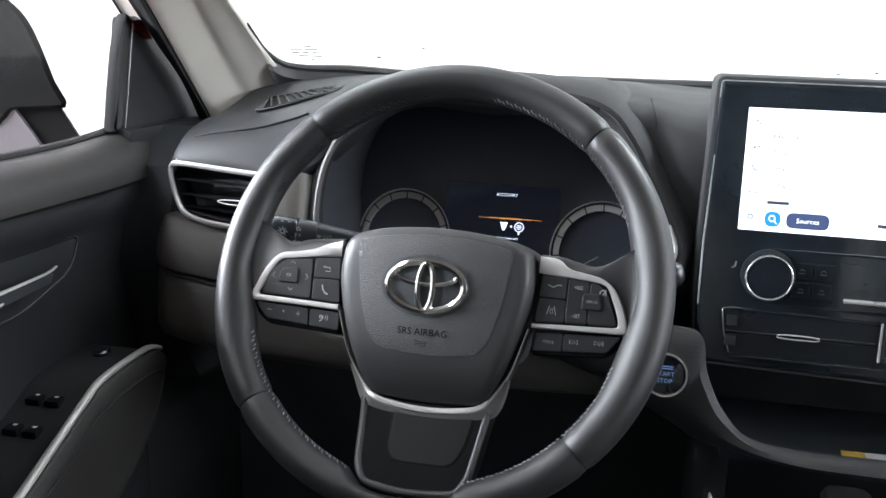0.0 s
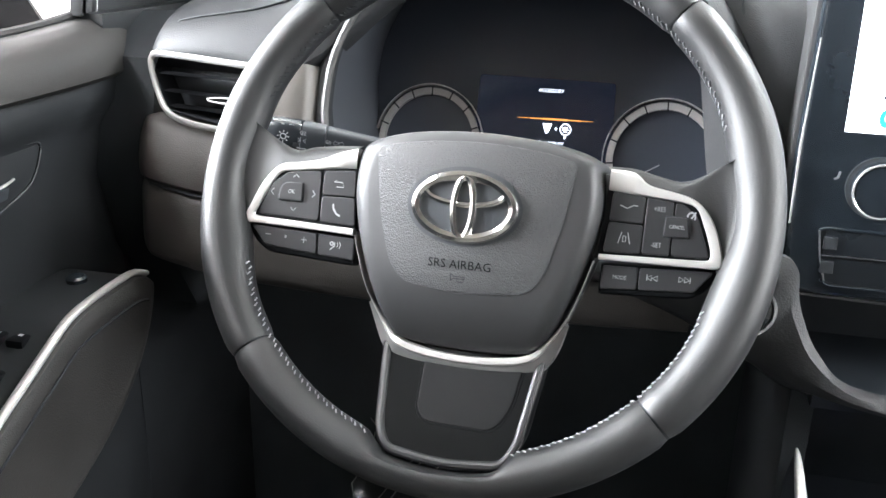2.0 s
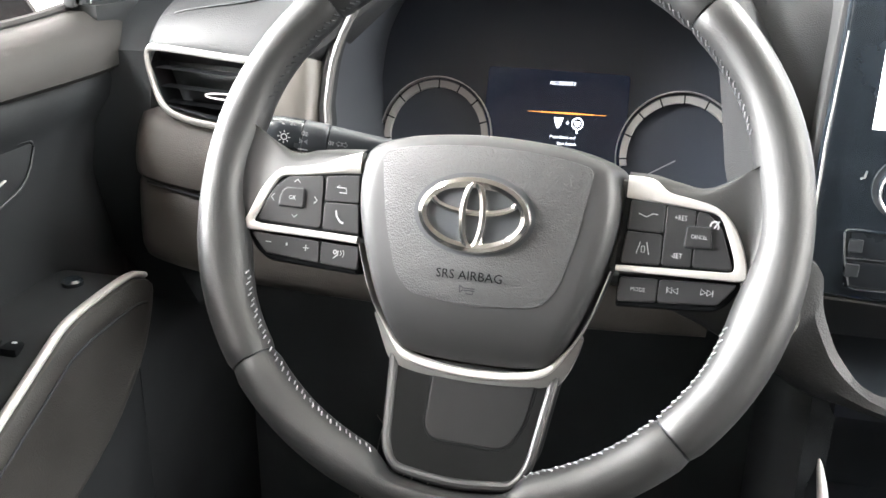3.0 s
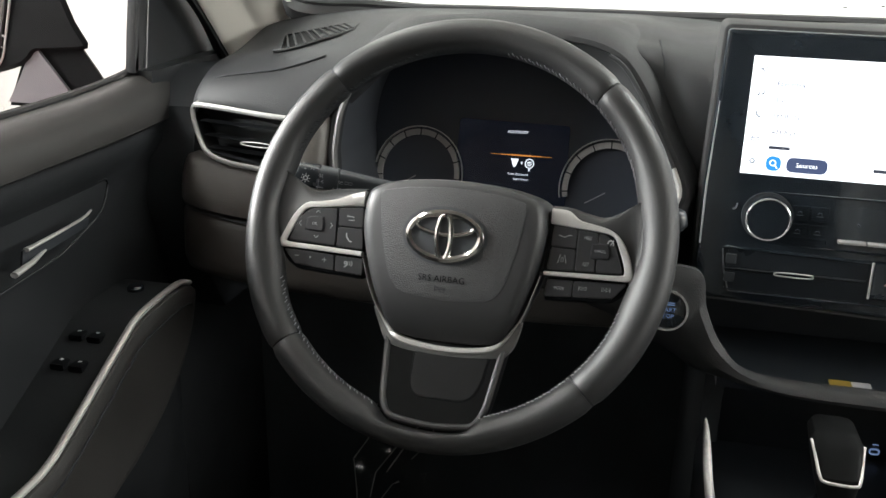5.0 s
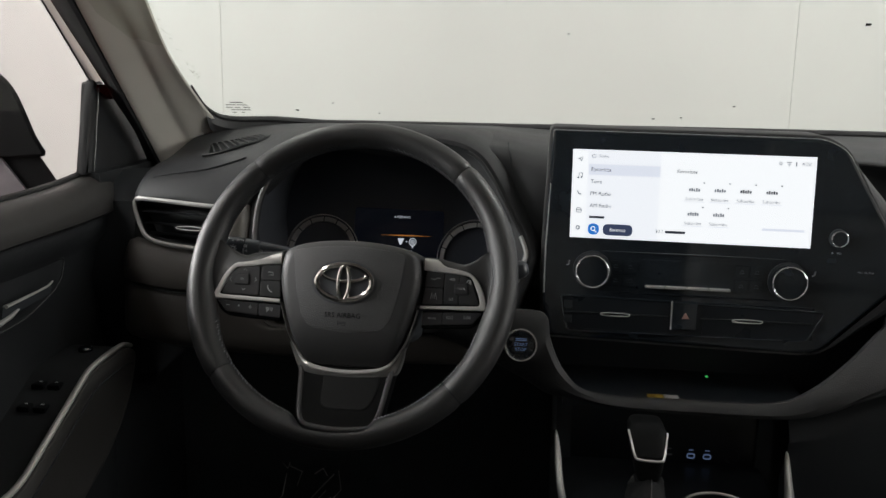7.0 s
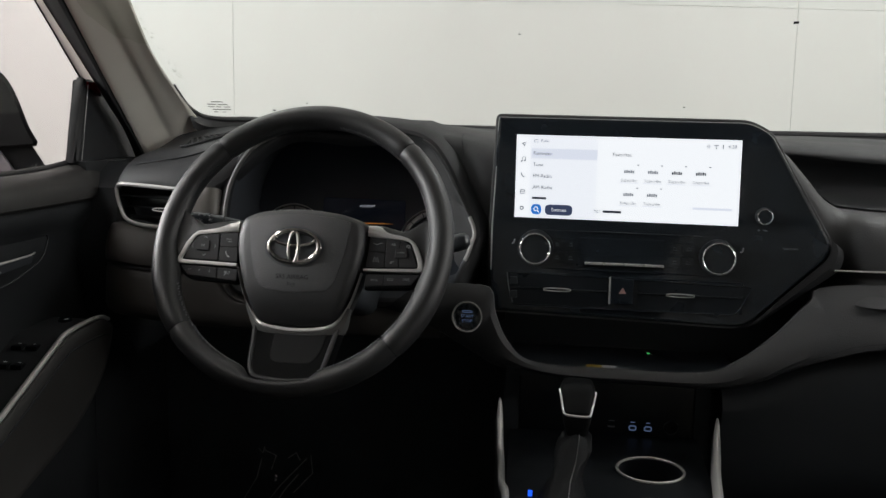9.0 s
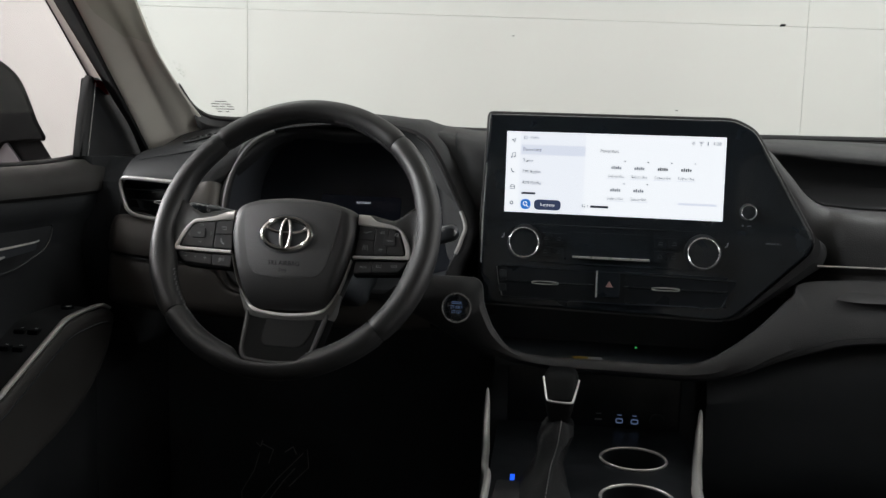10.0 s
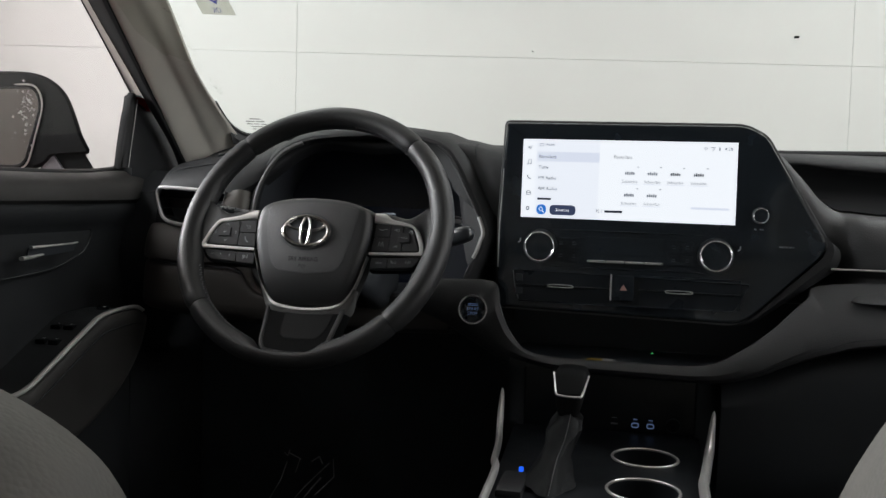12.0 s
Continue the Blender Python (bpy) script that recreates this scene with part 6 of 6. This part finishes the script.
# Rear windows out of view, tinted to cut the light from behind.
for name, pts in (("rear_side_window", [(-0.43, -2.38), (-0.43, -0.80)]), ("rear_side_window", [(1.20, -2.38), (1.20, -0.80)]), ("rear_window", [(-0.43, -2.39), (1.20, -2.39)])):
    (xa, ya), (xb, yb) = pts
    part(name, loft([[Vector((xa, ya, z)), Vector((xb, yb, z))] for z in (1.04, 1.62)], False), "privacy", shell, "unseen dark privacy glass that limits light from behind")
fp = part("passenger_window", loft([[Vector((1.19, y, z)) for y in (-0.66, 1.0)] for z in (1.08, 1.60)], False), "side_glass", shell)
fp.visible_shadow = False

# Windscreen with its base seal, stickers and specks.
screen = thing("windscreen", (0.385, 1.1, 1.17), "clear windscreen with specks of dirt", "windscreen")
SLOPE = 0.65


def on_glass(x, z, n=0.0):
    return Vector((x, cowl_y(x) + 0.01 - (z - 1.165) / SLOPE - n * 0.55, z - n * 0.84))


zs = (1.150, 1.17, 1.30, 1.45, 1.58)
gl = part("pane", loft([[on_glass(-0.36 + 1.49 * i / 24, z) for i in range(25)] for z in zs], False), "windscreen", screen)
gl.visible_shadow = False
seal_line = catmull([(-0.3035, 0.965, 1.219), (-0.304, 0.988, 1.204), (-0.305, 1.010, 1.191), (-0.303, 1.029, 1.181), (-0.294, 1.047, 1.171), (-0.280, 1.060, 1.1665), (-0.258, 1.070, 1.1650), (-0.215, 1.083, 1.1650)] + [tuple(on_glass(-0.14 + 1.22 * i / 24, 1.160 + 0.006 * max(0.0, min(1.0, 0.6 - i / 10)), 0.004)) for i in range(25)], 3)
part("base_seal", tube(seal_line, [min(0.0060, 0.0014 + 0.00022 * i) for i in range(len(seal_line))], 8), "rubber", screen, "black rubber base seal")
part("cowl_strip", loft([[p + Vector((0, 0.004, 0.001)), p + Vector((0, -0.004 - w, -0.003)), p + Vector((0, -0.008 - w, -0.014 - w)), p + Vector((0, 0.004, -0.030))] for p, w in [(q, 0.0035 * max(0.0, min(1.0, (i - 33) / 4))) for i, q in enumerate(seal_line[9:])]]), "rubber", screen)
tagged(part("maker_print", merge(*[bars([(x, x + w, z, z + 0.0012)], lambda u, v, n: on_glass(u, v, 0.002), 0) for x, w, z in ((-0.268, 0.028, 1.183), (-0.273, 0.010, 1.187), (-0.261, 0.008, 1.187), (-0.249, 0.010, 1.187), (-0.272, 0.014, 1.191), (-0.256, 0.015, 1.191), (-0.264, 0.018, 1.195), (-0.268, 0.006, 1.179), (-0.255, 0.005, 1.179))]), "grime"), "small dark glass print in the windscreen corner", "glass print")
random.seed(9)
for x, z, w in ((-0.172, 1.184, 0.0026), (-0.115, 1.196, 0.0019), (0.024, 1.200, 0.0015), (0.382, 1.177, 0.0024), (0.425, 1.180, 0.0019), (0.238, 1.300, 0.002), (0.625, 1.316, 0.0036), (-0.05, 1.18, 0.0015), (0.50, 1.2, 0.002)):
    part("dirt_speck", bars([(x - w, x + w, z - w * 0.35, z + w * 0.35)], lambda u, v, n: on_glass(u, v + 0.3 * (random.random() - 0.5) * 0.002, 0.002), 0), "seam", screen)
film = []
for k in range(34):
    x, z = -0.262 + random.gauss(0, 0.006) + 0.012 * random.random(), random.uniform(1.23, 1.34)
    w = random.uniform(0.0006, 0.0018)
    x = -0.292 + random.random() * 0.012 - (z - 1.23) * 0.05
    film.append(bars([(x - w, x + w, z - w * 0.3, z + w * 0.3)], lambda u, v, n: on_glass(u, v, 0.002), 0))
tagged(part("film_bubbles", merge(*film), "sticker", screen), kind="stuff")


def on_sticker(u, v, n):
    """Millimetres on a service sticker; read from outside."""
    return on_glass(-0.222 + u / 1000, 1.352 + v / 1000, 0.002 + n)


st = thing("window_sticker", on_sticker(0, 0, 0), "grey sticker with blue tick on the windscreen", "sticker")
part("sheet", bars([(-24, 24, -17, 45)], on_sticker, 0.0), "sticker", st)
part("tick", merge(stroke([(-13, 8), (4, -3), (14, 12)], 4.0, on_sticker, 0.0006)), "blue_ink", st)
part("lettering", words("OK", 6.0, lambda u, v, n: on_sticker(-u, v, 0.0006), 0.0, -11.5, 0), "blue_ink", st)


# ---- seats ----
def seat(x0, label, ahead=0.0, lift=0.0):
    ob = thing("front_seat", (x0, 0.0, 0.4), label, "car seat", "front seats")
    half = [(0.0, 1.030), (0.08, 1.028), (0.16, 1.017), (0.212, 1.003), (0.234, 0.994), (0.252, 0.982), (0.265, 0.965), (0.280, 0.92), (0.287, 0.85), (0.280, 0.70), (0.25, 0.55), (0.15, 0.50)]
    outline = half + [(-x, z) for x, z in half[:0:-1]]
    o = [(p.x, p.y) for p in catmull([(x, z, 0) for x, z in outline], 4, True)]

    def yy(z):
        return -0.095 + ahead - (z - 0.55) * 0.28

    def ring(grow, y, bulge=0.0):
        return [Vector((x0 + x, yy(z) + y, z + lift)) for x, z in shrink(o, grow)]
    part("backrest", loft([ring(0.03, -0.125), ring(0.008, -0.115), ring(0.0, -0.09), ring(0.0, -0.03), ring(0.006, 0.004), ring(0.022, 0.022), ring(0.05, 0.026), ring(0.10, 0.010), ring(0.15, 0.0)], True, True, True), "seat", ob)
    part("piping", tube(ring(0.034, 0.0235), 0.0028, 6, True, 1, (0, 1, 0)), "seat_dark", ob, "dark seam piping")
    part("piping", tube(ring(0.019, -0.1215), 0.0030, 8, True, 1, (0, 1, 0)), "seat_dark", ob, "dark seam piping")
    part("cushion", loft([[Vector((x0 + p.x, p.y, z)) for p in rounded([(-w, -0.05), (w, -0.05), (w * 0.95, f), (-w * 0.95, f)], 0.08, 5)] for z, w, f in ((0.42, 0.24, 0.40), (0.46, 0.265, 0.44), (0.52, 0.265, 0.45), (0.545, 0.24, 0.42), (0.54, 0.15, 0.33))], True, True, True), "seat", ob)
    part("headrest", loft([[Vector((x0 + p.x, -0.27 + ahead + y, 1.15 + p.y)) for p in rounded([(-w, -h), (w, -h), (w * 0.92, h), (-w * 0.92, h)], 0.04, 5)] for y, w, h in ((-0.05, 0.10, 0.06), (-0.04, 0.125, 0.085), (0.02, 0.13, 0.09), (0.045, 0.115, 0.075))], True, True, True), "seat", ob)
    for dx in (-0.06, 0.06):
        part("headrest_post", tube([(x0 + dx, -0.26 + ahead, 0.98), (x0 + dx, -0.275 + ahead, 1.10)], 0.006, 10), "chrome", ob)


seat(0.0, "grey leather driver's seat with dark piping", 0.0, 0.014)
seat(0.765, "grey leather passenger seat with dark piping", 0.10, 0.028)

# ---- footwell ----
random.seed(7)


def crumple(u, v):
    """A point of the plastic sheet that lies folded against the bulkhead."""
    fold = 0.020 * abs(math.sin(u * 7 + v * 4)) + 0.014 * abs(math.sin(u * 5 - v * 9 + 1.0))
    return Vector((-0.205 + 0.115 * u - 0.03 * v + 0.008 * math.sin(v * 9), 1.075 - 0.05 * v - fold, 0.59 - 0.17 * v + 0.02 * u + fold * 0.3))


bm = bmesh.new()
grid = [[bm.verts.new(crumple(i / 12, j / 14) + Vector([random.uniform(-0.003, 0.003) for _ in range(3)])) for i in range(13)] for j in range(15)]
for j in range(14):
    for i in range(12):
        bm.faces.new((grid[j][i], grid[j][i + 1], grid[j + 1][i + 1]))
        bm.faces.new((grid[j][i], grid[j + 1][i + 1], grid[j + 1][i]))
plastic = tagged(part("plastic_sheet", bm, "film", None, "", 8), "crumpled clear protective plastic sheet in the footwell", "plastic sheet")
# Opaque grey lines along the folds, put in for glints on the film.
for path in (((0.02, 0.1), (0.12, 0.3), (0.05, 0.5), (0.1, 0.75), (0.16, 0.95)), ((0.15, 0.02), (0.3, 0.1), (0.22, 0.22)), ((0.75, 0.15), (0.55, 0.4), (0.4, 0.6), (0.3, 0.8)), ((0.8, 0.12), (0.95, 0.3), (0.85, 0.5)), ((0.45, 0.12), (0.6, 0.08), (0.66, 0.16)), ((0.0, 0.0), (0.06, 0.06), (0.14, 0.0)), ((0.5, 0.62), (0.62, 0.42), (0.72, 0.3)), ((0.35, 0.9), (0.55, 0.72), (0.7, 0.66))):
    part("fold_glint", tube([crumple(u, v) + Vector((random.uniform(-0.002, 0.002), -0.003, random.uniform(-0.002, 0.002))) for u, v in path], [random.uniform(0.0006, 0.0013) for _ in path], 5), "satin_mid", plastic, "bright line standing in for a glint on a fold")
